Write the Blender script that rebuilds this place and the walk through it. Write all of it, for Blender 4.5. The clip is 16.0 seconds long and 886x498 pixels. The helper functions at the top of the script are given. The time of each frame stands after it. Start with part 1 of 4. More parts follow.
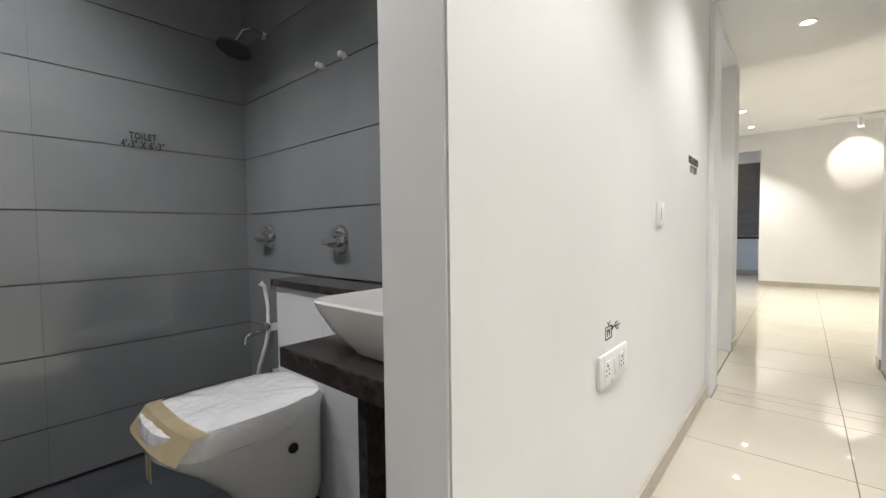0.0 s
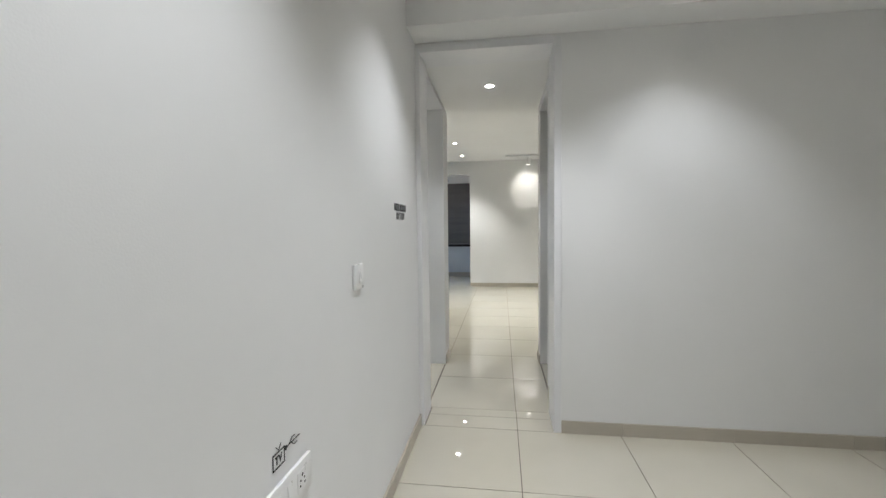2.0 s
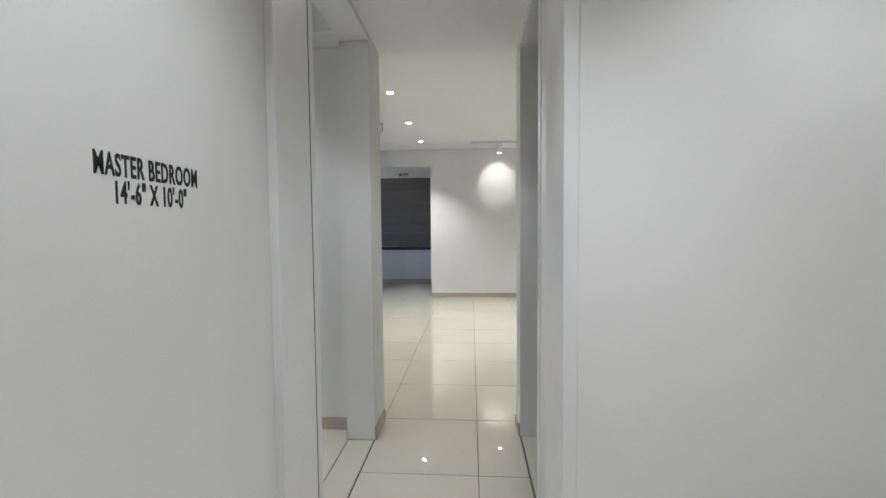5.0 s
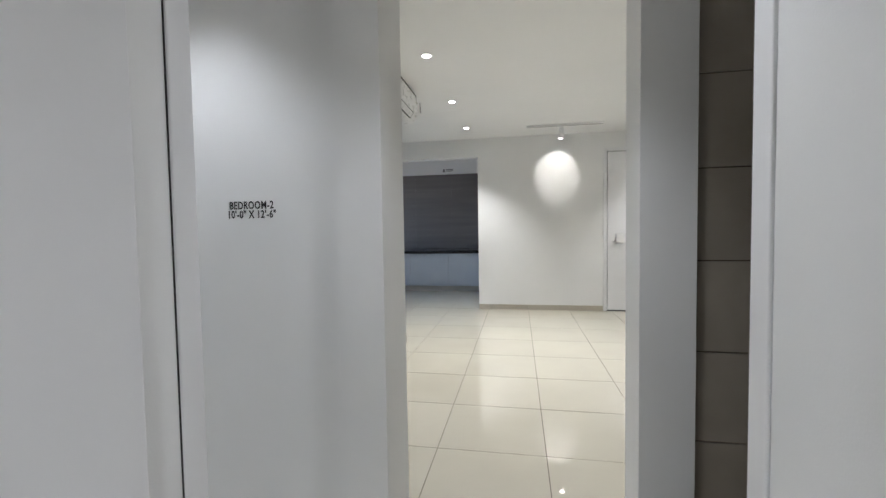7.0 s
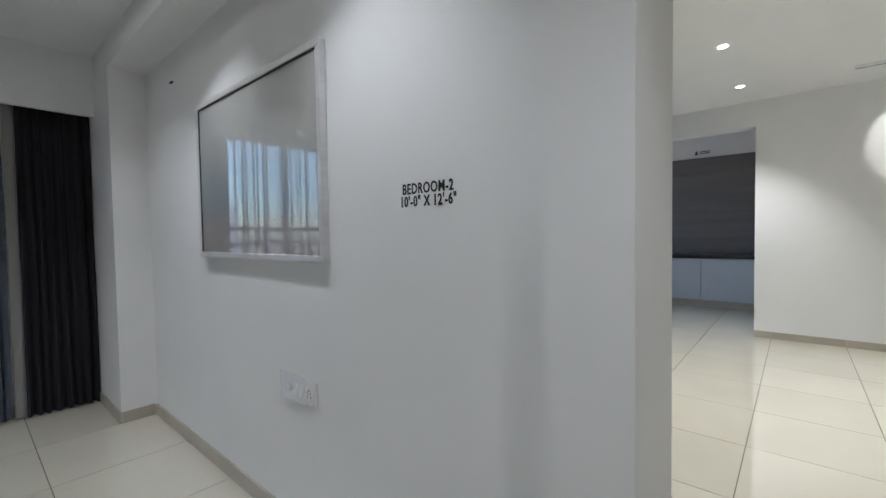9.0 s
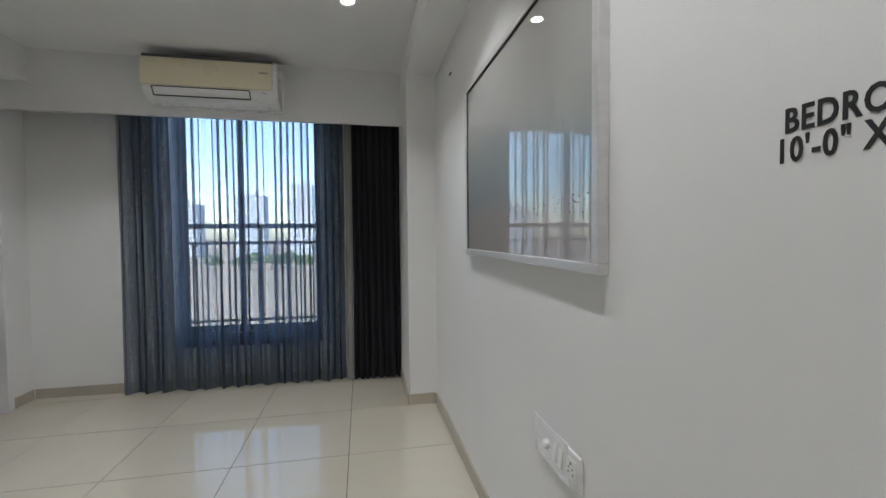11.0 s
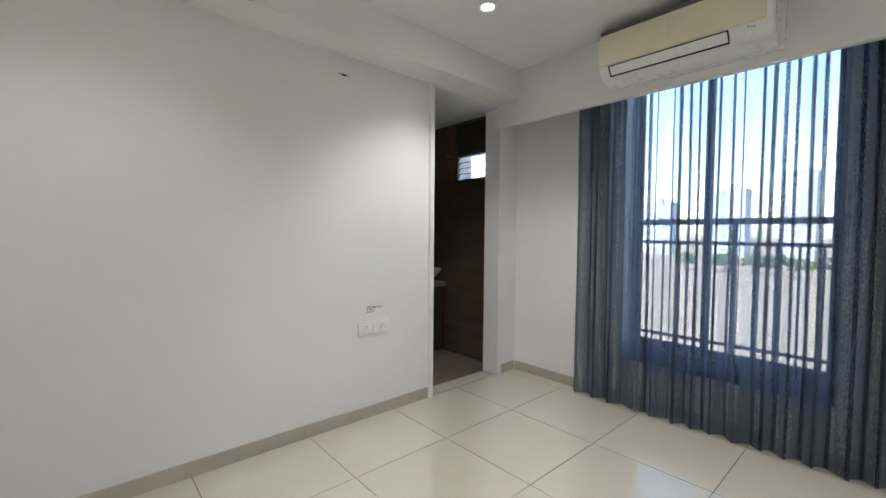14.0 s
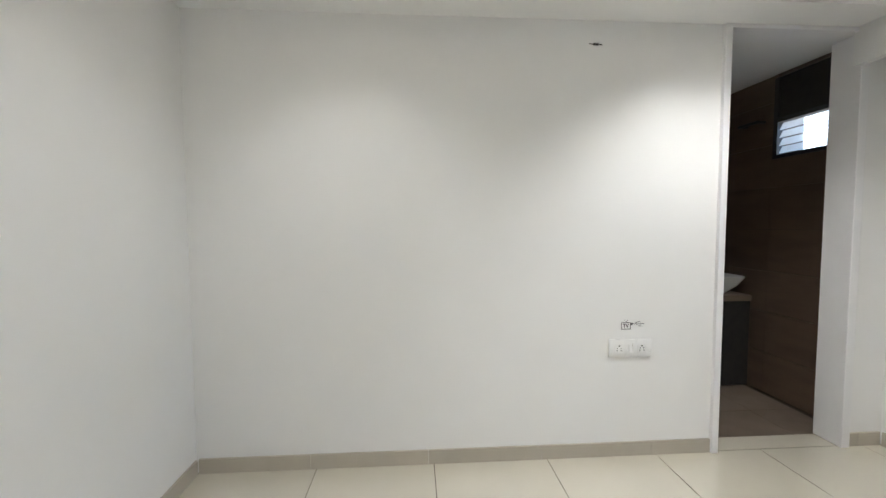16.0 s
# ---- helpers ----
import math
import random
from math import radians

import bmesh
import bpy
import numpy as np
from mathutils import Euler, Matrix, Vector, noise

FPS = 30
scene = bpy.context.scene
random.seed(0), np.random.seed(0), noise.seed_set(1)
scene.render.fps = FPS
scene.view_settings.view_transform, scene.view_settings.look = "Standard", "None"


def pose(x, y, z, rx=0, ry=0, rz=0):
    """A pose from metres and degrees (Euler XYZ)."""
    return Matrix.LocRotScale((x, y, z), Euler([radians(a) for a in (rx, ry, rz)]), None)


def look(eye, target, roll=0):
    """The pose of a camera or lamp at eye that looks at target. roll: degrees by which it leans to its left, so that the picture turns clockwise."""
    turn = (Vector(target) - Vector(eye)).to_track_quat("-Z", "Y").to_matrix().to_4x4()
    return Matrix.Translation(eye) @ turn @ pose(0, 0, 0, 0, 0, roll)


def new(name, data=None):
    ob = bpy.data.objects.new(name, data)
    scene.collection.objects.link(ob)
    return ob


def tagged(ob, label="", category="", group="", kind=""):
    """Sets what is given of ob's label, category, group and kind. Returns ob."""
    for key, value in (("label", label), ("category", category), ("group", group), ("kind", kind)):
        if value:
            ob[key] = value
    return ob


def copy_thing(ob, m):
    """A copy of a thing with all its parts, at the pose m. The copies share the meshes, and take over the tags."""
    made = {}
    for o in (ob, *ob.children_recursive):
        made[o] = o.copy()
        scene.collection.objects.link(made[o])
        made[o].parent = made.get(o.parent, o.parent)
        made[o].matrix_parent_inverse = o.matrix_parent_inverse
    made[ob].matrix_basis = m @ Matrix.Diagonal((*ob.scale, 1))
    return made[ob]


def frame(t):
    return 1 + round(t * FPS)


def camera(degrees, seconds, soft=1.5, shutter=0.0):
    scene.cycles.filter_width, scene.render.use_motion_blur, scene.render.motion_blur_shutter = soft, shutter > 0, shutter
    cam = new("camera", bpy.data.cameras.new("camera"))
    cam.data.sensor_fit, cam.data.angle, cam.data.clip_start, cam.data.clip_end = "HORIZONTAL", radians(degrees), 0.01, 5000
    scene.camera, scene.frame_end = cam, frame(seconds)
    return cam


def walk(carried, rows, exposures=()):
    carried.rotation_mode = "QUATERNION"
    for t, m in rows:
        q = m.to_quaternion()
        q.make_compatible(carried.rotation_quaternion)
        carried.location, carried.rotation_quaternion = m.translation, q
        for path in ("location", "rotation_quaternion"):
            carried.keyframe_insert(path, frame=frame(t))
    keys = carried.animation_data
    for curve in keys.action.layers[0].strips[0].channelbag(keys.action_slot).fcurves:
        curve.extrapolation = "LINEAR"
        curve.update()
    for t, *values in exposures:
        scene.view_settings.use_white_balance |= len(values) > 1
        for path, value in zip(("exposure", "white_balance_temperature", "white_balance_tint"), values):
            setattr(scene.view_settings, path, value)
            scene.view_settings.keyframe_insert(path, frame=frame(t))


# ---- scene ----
cam = camera(93.8, 16.0)
PATH = [
    (0, (0.423, -2.749, 1.006), (-0.887, -1.239, 0.921), -0.7),
    (0.5, (0.472, -2.707, 1.088), (-0.531, -0.979, 0.997), -0.7),
    (1, (0.492, -2.64, 1.165), (-0.205, -0.768, 1.071), -0.7),
    (1.5, (0.505, -2.546, 1.207), (0.056, -0.599, 1.112), -0.7),
    (2, (0.515, -2.401, 1.233), (0.233, -0.424, 1.135), -0.7),
    (2.5, (0.525, -2.224, 1.234), (0.331, -0.236, 1.134), -0.7),
    (3, (0.529, -1.989, 1.251), (0.374, 0.002, 1.148), -0.7),
    (3.5, (0.561, -1.75, 1.239), (0.429, 0.243, 1.137), -0.6),
    (4, (0.579, -1.539, 1.235), (0.455, 0.454, 1.134), -0.8),
    (4.2, (0.583, -1.445, 1.236), (0.456, 0.548, 1.133), -0.7),
    (6.3, (0.501, -0.396, 1.232), (0.32, 1.594, 1.144), -0.8),
    (6.5, (0.486, -0.307, 1.24), (0.271, 1.679, 1.149), -0.9),
    (7, (0.46, -0.068, 1.223), (0.101, 1.897, 1.137), -0.9),
    (7.5, (0.425, 0.124, 1.212), (-0.134, 2.043, 1.131), -0.9),
    (8, (0.356, 0.315, 1.198), (-0.432, 2.152, 1.124), -1.0),
    (8.5, (0.283, 0.446, 1.206), (-0.753, 2.156, 1.136), -0.9),
    (8.7, (0.253, 0.491, 1.203), (-0.889, 2.131, 1.134), -0.9),
    (10.8, (-0.192, 0.906, 1.212), (-2.123, 1.42, 1.146), -0.5),
    (11, (-0.251, 0.901, 1.2), (-2.212, 1.289, 1.134), -0.5),
    (11.5, (-0.379, 0.884, 1.19), (-2.377, 0.935, 1.127), -0.6),
    (12, (-0.474, 0.848, 1.178), (-2.452, 0.555, 1.123), -0.3),
    (12.5, (-0.567, 0.798, 1.178), (-2.465, 0.169, 1.125), -0.1),
    (13, (-0.675, 0.78, 1.182), (-2.432, -0.174, 1.128), 0.0),
    (13.5, (-0.8, 0.774, 1.194), (-2.368, -0.466, 1.125), 0.4),
    (14, (-0.932, 0.778, 1.204), (-2.267, -0.709, 1.126), 0.5),
    (14.5, (-0.989, 0.704, 1.203), (-2.098, -0.959, 1.114), 0.8),
    (15, (-1.085, 0.658, 1.192), (-1.896, -1.168, 1.112), 0.7),
    (15.5, (-1.139, 0.59, 1.195), (-1.653, -1.341, 1.112), 0.6),
    (16, (-1.256, 0.576, 1.243), (-1.392, -1.416, 1.126), -0.2),
]
walk(cam, [(t, look(eye, target, roll)) for t, eye, target, roll in PATH], [(0.0, 3.1, 6800.0, 13.0), (0.5, 2.95, 6550.0, 12.0), (1.0, 2.8, 6450.0, 11.0), (1.5, 2.58, 6350.0, 11.0), (2.0, 2.47, 6300.0, 11.0), (4.2, 2.42, 6300.0, 11.0), (6.3, 2.44, 6150.0, 13.0), (7.3, 2.52, 6120.0, 13.0), (8.7, 2.34, 6050.0, 12.0), (10.8, 2.43, 6450.0, 12.0), (12.5, 2.89, 6550.0, 12.0), (14.0, 3.02, 6750.0, 12.0), (14.6, 2.9, 6750.0, 12.0), (15.2, 2.93, 6750.0, 12.0), (16.0, 3.42, 6750.0, 11.0)])

# ---- world, sun and exposure ----
world = bpy.data.worlds.new("sky")
scene.world = world
world.use_nodes = True
_n = world.node_tree.nodes
_sky = _n.new("ShaderNodeTexSky")
_sky.sky_type, _sky.sun_disc = "NISHITA", False
_sky.dust_density, _sky.air_density = 1.2, 1.0
_sky.sun_elevation, _sky.sun_rotation = radians(52), radians(110)
world.node_tree.links.new(_sky.outputs[0], _n["Background"].inputs[0])
_n["Background"].inputs[1].default_value = 0.15
_sun = new("sun", bpy.data.lights.new("sun", "SUN"))
_sun.data.energy, _sun.data.angle, _sun.data.color = 3.0, radians(0.5), (1.0, 0.95, 0.88)
_sun.matrix_world = look((20, -7, 27), (0, 0, 0))


# ---- materials ----
def principled(name, rough=0.5, metal=0.0):
    m = bpy.data.materials.new(name)
    m.use_nodes = True
    b = m.node_tree.nodes["Principled BSDF"]
    b.inputs["Roughness"].default_value, b.inputs["Metallic"].default_value = rough, metal
    return m, m.node_tree.nodes, m.node_tree.links, b


def surface(name, a, b_col, scale=3.0, fine=180.0, rough=0.5, rough2=None, bump=0.05, metal=0.0, per_piece=0.0, stretch=(1, 1, 1), coat=0.0):
    """Two colours mixed by soft noise, fine grain in the relief, uneven gloss, small shifts from piece to piece."""
    m, n, l, b = principled(name, rough, metal)
    mp = n.new("ShaderNodeMapping")
    mp.inputs["Scale"].default_value = stretch
    geo = n.new("ShaderNodeNewGeometry")
    l.new(geo.outputs["Position"], mp.inputs[0])
    big, small = n.new("ShaderNodeTexNoise"), n.new("ShaderNodeTexNoise")
    big.inputs["Scale"].default_value, big.inputs["Detail"].default_value = scale, 6
    small.inputs["Scale"].default_value, small.inputs["Detail"].default_value = fine, 3
    l.new(mp.outputs[0], big.inputs["Vector"]), l.new(mp.outputs[0], small.inputs["Vector"])
    ramp = n.new("ShaderNodeMapRange")
    ramp.inputs[1].default_value, ramp.inputs[2].default_value = 0.3, 0.7
    l.new(big.outputs[0], ramp.inputs[0])
    mix = n.new("ShaderNodeMix")
    mix.data_type = "RGBA"
    mix.inputs["A"].default_value, mix.inputs["B"].default_value = (*a, 1), (*b_col, 1)
    l.new(ramp.outputs[0], mix.inputs["Factor"])
    out = mix.outputs["Result"]
    if per_piece:
        info, hsv, mr = n.new("ShaderNodeObjectInfo"), n.new("ShaderNodeHueSaturation"), n.new("ShaderNodeMapRange")
        mr.inputs[3].default_value, mr.inputs[4].default_value = 1 - per_piece, 1 + per_piece
        l.new(info.outputs["Random"], mr.inputs[0]), l.new(mr.outputs[0], hsv.inputs["Value"]), l.new(out, hsv.inputs["Color"])
        out = hsv.outputs[0]
    l.new(out, b.inputs["Base Color"])
    r = n.new("ShaderNodeMapRange")
    r.inputs[1].default_value, r.inputs[2].default_value = 0.25, 0.75
    r.inputs[3].default_value, r.inputs[4].default_value = rough, rough2 if rough2 is not None else min(1, rough * 1.25)
    l.new(big.outputs[0], r.inputs[0]), l.new(r.outputs[0], b.inputs["Roughness"])
    if bump:
        bp = n.new("ShaderNodeBump")
        bp.inputs["Strength"].default_value, bp.inputs["Distance"].default_value = bump, 0.002
        l.new(small.outputs[0], bp.inputs["Height"]), l.new(bp.outputs[0], b.inputs["Normal"])
    b.inputs["Coat Weight"].default_value = coat
    return m


PAINT = surface("wall_paint", (0.79, 0.79, 0.785), (0.75, 0.75, 0.742), 1.3, 260, 0.55, 0.7, 0.12)
CEIL = surface("ceiling_paint", (0.80, 0.80, 0.79), (0.77, 0.77, 0.76), 1.1, 260, 0.7, 0.8, 0.06)
FRAME = surface("satin_enamel", (0.78, 0.78, 0.79), (0.74, 0.74, 0.75), 4, 90, 0.28, 0.4, 0.05)
TILE = surface("polished_vitrified_tile", (0.60, 0.564, 0.468), (0.565, 0.53, 0.438), 2.2, 400, 0.012, 0.03, 0.0, per_piece=0.025)
TILE.node_tree.nodes["Principled BSDF"].inputs["IOR"].default_value = 2.6
SKIRT = surface("skirting_tile", (0.46, 0.42, 0.35), (0.42, 0.385, 0.32), 6, 300, 0.3, 0.4, 0.02, per_piece=0.06)
GROUT = surface("grout", (0.13, 0.105, 0.085), (0.09, 0.075, 0.062), 8, 300, 0.85, 0.95, 0.2)
GREY_TILE = surface("grey_wall_tile", (0.20, 0.213, 0.222), (0.165, 0.178, 0.187), 2.5, 200, 0.07, 0.13, 0.012, per_piece=0.05)
GREY_TILE.node_tree.nodes["Principled BSDF"].inputs["IOR"].default_value = 1.8
DARK_FLOOR = surface("dark_slate_floor_tile", (0.05, 0.056, 0.066), (0.035, 0.04, 0.048), 4, 200, 0.3, 0.45, 0.05, per_piece=0.08)
BROWN_TILE = surface("brown_wall_tile", (0.135, 0.092, 0.066), (0.10, 0.068, 0.05), 3, 200, 0.3, 0.42, 0.04, per_piece=0.1, stretch=(1, 1, 4))
BROWN_FLOOR = surface("brown_floor_tile", (0.20, 0.155, 0.12), (0.16, 0.125, 0.097), 4, 200, 0.35, 0.5, 0.05, per_piece=0.06)
BEIGE_TILE = surface("beige_stone_wall_tile", (0.34, 0.30, 0.25), (0.28, 0.25, 0.205), 5, 150, 0.35, 0.5, 0.08, per_piece=0.07)
WHITE_TILE = surface("pale_glazed_tile", (0.62, 0.64, 0.66), (0.57, 0.59, 0.61), 3, 200, 0.15, 0.22, 0.02, per_piece=0.03)
GRANITE = surface("dark_brown_granite", (0.012, 0.010, 0.010), (0.05, 0.04, 0.037), 26, 300, 0.12, 0.2, 0.01, stretch=(1, 2.5, 2))
CERAMIC = surface("sanitary_ceramic", (0.80, 0.80, 0.79), (0.77, 0.77, 0.755), 5, 60, 0.07, 0.1, 0.004, coat=0.4)
PLASTIC = surface("white_switch_plastic", (0.80, 0.80, 0.79), (0.77, 0.77, 0.765), 20, 300, 0.25, 0.32, 0.01)
# White plastic with the warm room light put into the colour as cream.
LIT_CREAM = surface("warm_lit_white_plastic", (0.76, 0.70, 0.52), (0.72, 0.66, 0.48), 6, 200, 0.25, 0.32, 0.01)
AC_GREY = surface("grey_louvre_plastic", (0.50, 0.48, 0.42), (0.44, 0.42, 0.37), 10, 200, 0.4, 0.5, 0.02)
FLECK = surface("brown_paint_fleck", (0.16, 0.14, 0.13), (0.24, 0.21, 0.20), 60, 200, 0.6, 0.7, 0.02)
# Dark grey of the wire stub; also paints the shade inside slots.
SLOT_GREY = surface("dark_grey_wire_and_slot_shade", (0.13, 0.125, 0.115), (0.10, 0.096, 0.09), 10, 200, 0.5, 0.6, 0.02)
BLACK = surface("black_print", (0.012, 0.012, 0.013), (0.02, 0.02, 0.021), 30, 200, 0.6, 0.7, 0.02)
DARK = surface("dark_gap", (0.02, 0.02, 0.02), (0.035, 0.033, 0.03), 20, 200, 0.8, 0.9, 0.05)
CHROME = surface("chrome", (0.75, 0.75, 0.76), (0.68, 0.68, 0.70), 12, 300, 0.06, 0.14, 0.01, metal=1.0)
ALU = surface("brushed_silver_frame", (0.72, 0.71, 0.71), (0.64, 0.63, 0.63), 8, 300, 0.28, 0.38, 0.03, metal=0.35, stretch=(1, 1, 6))
DARK_METAL = surface("dark_anodised_aluminium", (0.035, 0.037, 0.042), (0.05, 0.052, 0.058), 9, 200, 0.4, 0.5, 0.03, metal=0.3)
RUBBER = surface("black_rubber", (0.02, 0.02, 0.02), (0.03, 0.03, 0.03), 20, 200, 0.6, 0.8, 0.1)
HOSE = surface("white_hose", (0.7, 0.7, 0.68), (0.6, 0.6, 0.58), 30, 600, 0.3, 0.4, 0.3)
TAPE = surface("yellowed_masking_tape", (0.74, 0.64, 0.44), (0.66, 0.56, 0.36), 18, 300, 0.5, 0.65, 0.2)
KITCHEN_DARK = surface("dark_grey_kitchen_panel", (0.17, 0.155, 0.15), (0.13, 0.12, 0.118), 2, 100, 0.35, 0.45, 0.03, stretch=(0.3, 1, 5), per_piece=0.03)
KITCHEN_PALE = surface("pale_cabinet_laminate", (0.62, 0.66, 0.70), (0.58, 0.62, 0.66), 3, 200, 0.35, 0.45, 0.02)
CONCRETE = surface("weathered_render", (0.45, 0.44, 0.42), (0.36, 0.35, 0.335), 0.6, 20, 0.85, 0.95, 0.3)
# Distance haze is put into both tower colours: pale, bluish, low in contrast.
FACADE = surface("hazed_facade_render", (0.50, 0.54, 0.60), (0.44, 0.48, 0.54), 0.05, 2, 0.85, 0.95, 0.2)
FACADE_DARK = surface("hazed_window_glass", (0.34, 0.39, 0.47), (0.28, 0.33, 0.41), 0.3, 2, 0.3, 0.4, 0.0)
FIELD = surface("dry_grass_field", (0.24, 0.20, 0.17), (0.18, 0.165, 0.125), 0.035, 1.5, 0.95, 1.0, 0.5, stretch=(1, 0.35, 1))
LEAF = surface("distant_foliage", (0.07, 0.125, 0.05), (0.045, 0.085, 0.035), 0.3, 3, 0.8, 0.95, 0.3)
BARK = surface("bark", (0.12, 0.09, 0.06), (0.08, 0.06, 0.04), 3, 20, 0.9, 1.0, 0.5)


def glow(name, colour, strength):
    m = bpy.data.materials.new(name)
    m.use_nodes = True
    n, l = m.node_tree.nodes, m.node_tree.links
    n.remove(n["Principled BSDF"])
    e = n.new("ShaderNodeEmission")
    e.inputs[0].default_value, e.inputs[1].default_value = (*colour, 1), strength
    l.new(e.outputs[0], n["Material Output"].inputs[0])
    return m


LAMP = glow("led_diffuser", (1.0, 0.95, 0.86), 8.0)


def glass_pane(name):
    """Thin clear pane: straight through, with a faint mirror gloss that grows at a slant."""
    m = bpy.data.materials.new(name)
    m.use_nodes = True
    n, l = m.node_tree.nodes, m.node_tree.links
    n.remove(n["Principled BSDF"])
    tr, gl, fr, mx = n.new("ShaderNodeBsdfTransparent"), n.new("ShaderNodeBsdfGlossy"), n.new("ShaderNodeFresnel"), n.new("ShaderNodeMixShader")
    tr.inputs[0].default_value = (0.95, 0.98, 0.985, 1)
    gl.inputs["Roughness"].default_value = 0.01
    fr.inputs["IOR"].default_value = 1.3
    l.new(fr.outputs[0], mx.inputs[0]), l.new(tr.outputs[0], mx.inputs[1]), l.new(gl.outputs[0], mx.inputs[2])
    l.new(mx.outputs[0], n["Material Output"].inputs[0])
    return m


GLASS = glass_pane("window_glass")


def frosted_glass(name):
    m = bpy.data.materials.new(name)
    m.use_nodes = True
    n, l = m.node_tree.nodes, m.node_tree.links
    b = n["Principled BSDF"]
    b.inputs["Base Color"].default_value, b.inputs["Roughness"].default_value = (0.75, 0.8, 0.84, 1), 0.25
    tr, tl, a, c = n.new("ShaderNodeBsdfTransparent"), n.new("ShaderNodeBsdfTranslucent"), n.new("ShaderNodeMixShader"), n.new("ShaderNodeMixShader")
    tl.inputs[0].default_value = (0.8, 0.86, 0.9, 1)
    a.inputs[0].default_value, c.inputs[0].default_value = 0.6, 0.55
    l.new(b.outputs[0], a.inputs[1]), l.new(tl.outputs[0], a.inputs[2])
    l.new(a.outputs[0], c.inputs[1]), l.new(tr.outputs[0], c.inputs[2])
    l.new(c.outputs[0], n["Material Output"].inputs[0])
    return m


FROST = frosted_glass("frosted_louvre_glass")


def cloth(name, colour, sheer, thread=900.0):
    """Woven curtain cloth: threads let some light straight through, the rest glows or scatters."""
    m = bpy.data.materials.new(name)
    m.use_nodes = True
    n, l = m.node_tree.nodes, m.node_tree.links
    b = n["Principled BSDF"]
    b.inputs["Roughness"].default_value = 0.85
    geo = n.new("ShaderNodeNewGeometry")
    mp = n.new("ShaderNodeMapping")
    mp.inputs["Scale"].default_value = (1, 1, 0.22)
    l.new(geo.outputs["Position"], mp.inputs[0])
    slub = n.new("ShaderNodeTexNoise")
    slub.inputs["Scale"].default_value, slub.inputs["Detail"].default_value = 300, 3
    l.new(mp.outputs[0], slub.inputs["Vector"])
    mix = n.new("ShaderNodeMix")
    mix.data_type = "RGBA"
    mix.inputs["A"].default_value, mix.inputs["B"].default_value = (*colour, 1), (*[c * 0.88 for c in colour], 1)
    l.new(slub.outputs[0], mix.inputs["Factor"])
    l.new(mix.outputs["Result"], b.inputs["Base Color"])
    bp = n.new("ShaderNodeBump")
    bp.inputs["Strength"].default_value, bp.inputs["Distance"].default_value = 0.08, 0.001
    l.new(slub.outputs[0], bp.inputs["Height"]), l.new(bp.outputs[0], b.inputs["Normal"])
    tl, add = n.new("ShaderNodeBsdfTranslucent"), n.new("ShaderNodeMixShader")
    tl.inputs[0].default_value = (0.20, 0.25, 0.345, 1) if sheer else (*colour, 1)
    add.inputs[0].default_value = 0.52 if sheer else 0.03
    l.new(b.outputs[0], add.inputs[1]), l.new(tl.outputs[0], add.inputs[2])
    out = add
    if sheer:
        tr, mx, mr = n.new("ShaderNodeBsdfTransparent"), n.new("ShaderNodeMixShader"), n.new("ShaderNodeMapRange")
        tr.inputs[0].default_value = (0.93, 0.97, 1.0, 1)
        mr.inputs[1].default_value, mr.inputs[2].default_value = 0.3, 0.7
        mr.inputs[3].default_value, mr.inputs[4].default_value = sheer - 0.05, sheer + 0.05
        streak, mp2, sr, total = n.new("ShaderNodeTexNoise"), n.new("ShaderNodeMapping"), n.new("ShaderNodeMapRange"), n.new("ShaderNodeMath")
        mp2.inputs["Scale"].default_value = (1, 1, 0.035)
        streak.inputs["Scale"].default_value, streak.inputs["Detail"].default_value = 24, 3
        l.new(geo.outputs["Position"], mp2.inputs[0]), l.new(mp2.outputs[0], streak.inputs["Vector"])
        sr.inputs[1].default_value, sr.inputs[2].default_value = 0.3, 0.7
        sr.inputs[3].default_value, sr.inputs[4].default_value = -0.07, 0.07
        total.use_clamp = True
        l.new(streak.outputs[0], sr.inputs[0]), l.new(sr.outputs[0], total.inputs[0])
        l.new(slub.outputs[0], mr.inputs[0]), l.new(mr.outputs[0], total.inputs[1]), l.new(total.outputs[0], mx.inputs[0])
        l.new(add.outputs[0], mx.inputs[1]), l.new(tr.outputs[0], mx.inputs[2])
        out = mx
    l.new(out.outputs[0], n["Material Output"].inputs[0])
    return m


SHEER = cloth("sheer_slate_blue_voile", (0.030, 0.039, 0.058), 0.325)
BLACKOUT = cloth("charcoal_blackout_cloth", (0.014, 0.014, 0.017), 0)
LINING = cloth("grey_curtain_lining", (0.26, 0.25, 0.24), 0)


def film_material():
    m, n, l, b = principled("clear_wrinkled_film", 0.16)
    b.inputs["Base Color"].default_value = (0.82, 0.83, 0.85, 1)
    b.inputs["Coat Weight"].default_value = 0.8
    b.inputs["Coat Roughness"].default_value = 0.06
    no = n.new("ShaderNodeTexNoise")
    no.inputs["Scale"].default_value, no.inputs["Detail"].default_value, no.inputs["Distortion"].default_value = 14, 5, 1.2
    geo = n.new("ShaderNodeNewGeometry")
    l.new(geo.outputs["Position"], no.inputs["Vector"])
    bp = n.new("ShaderNodeBump")
    bp.inputs["Strength"].default_value, bp.inputs["Distance"].default_value = 0.8, 0.012
    l.new(no.outputs[0], bp.inputs["Height"]), l.new(bp.outputs[0], b.inputs["Normal"])
    return m


FILM = film_material()


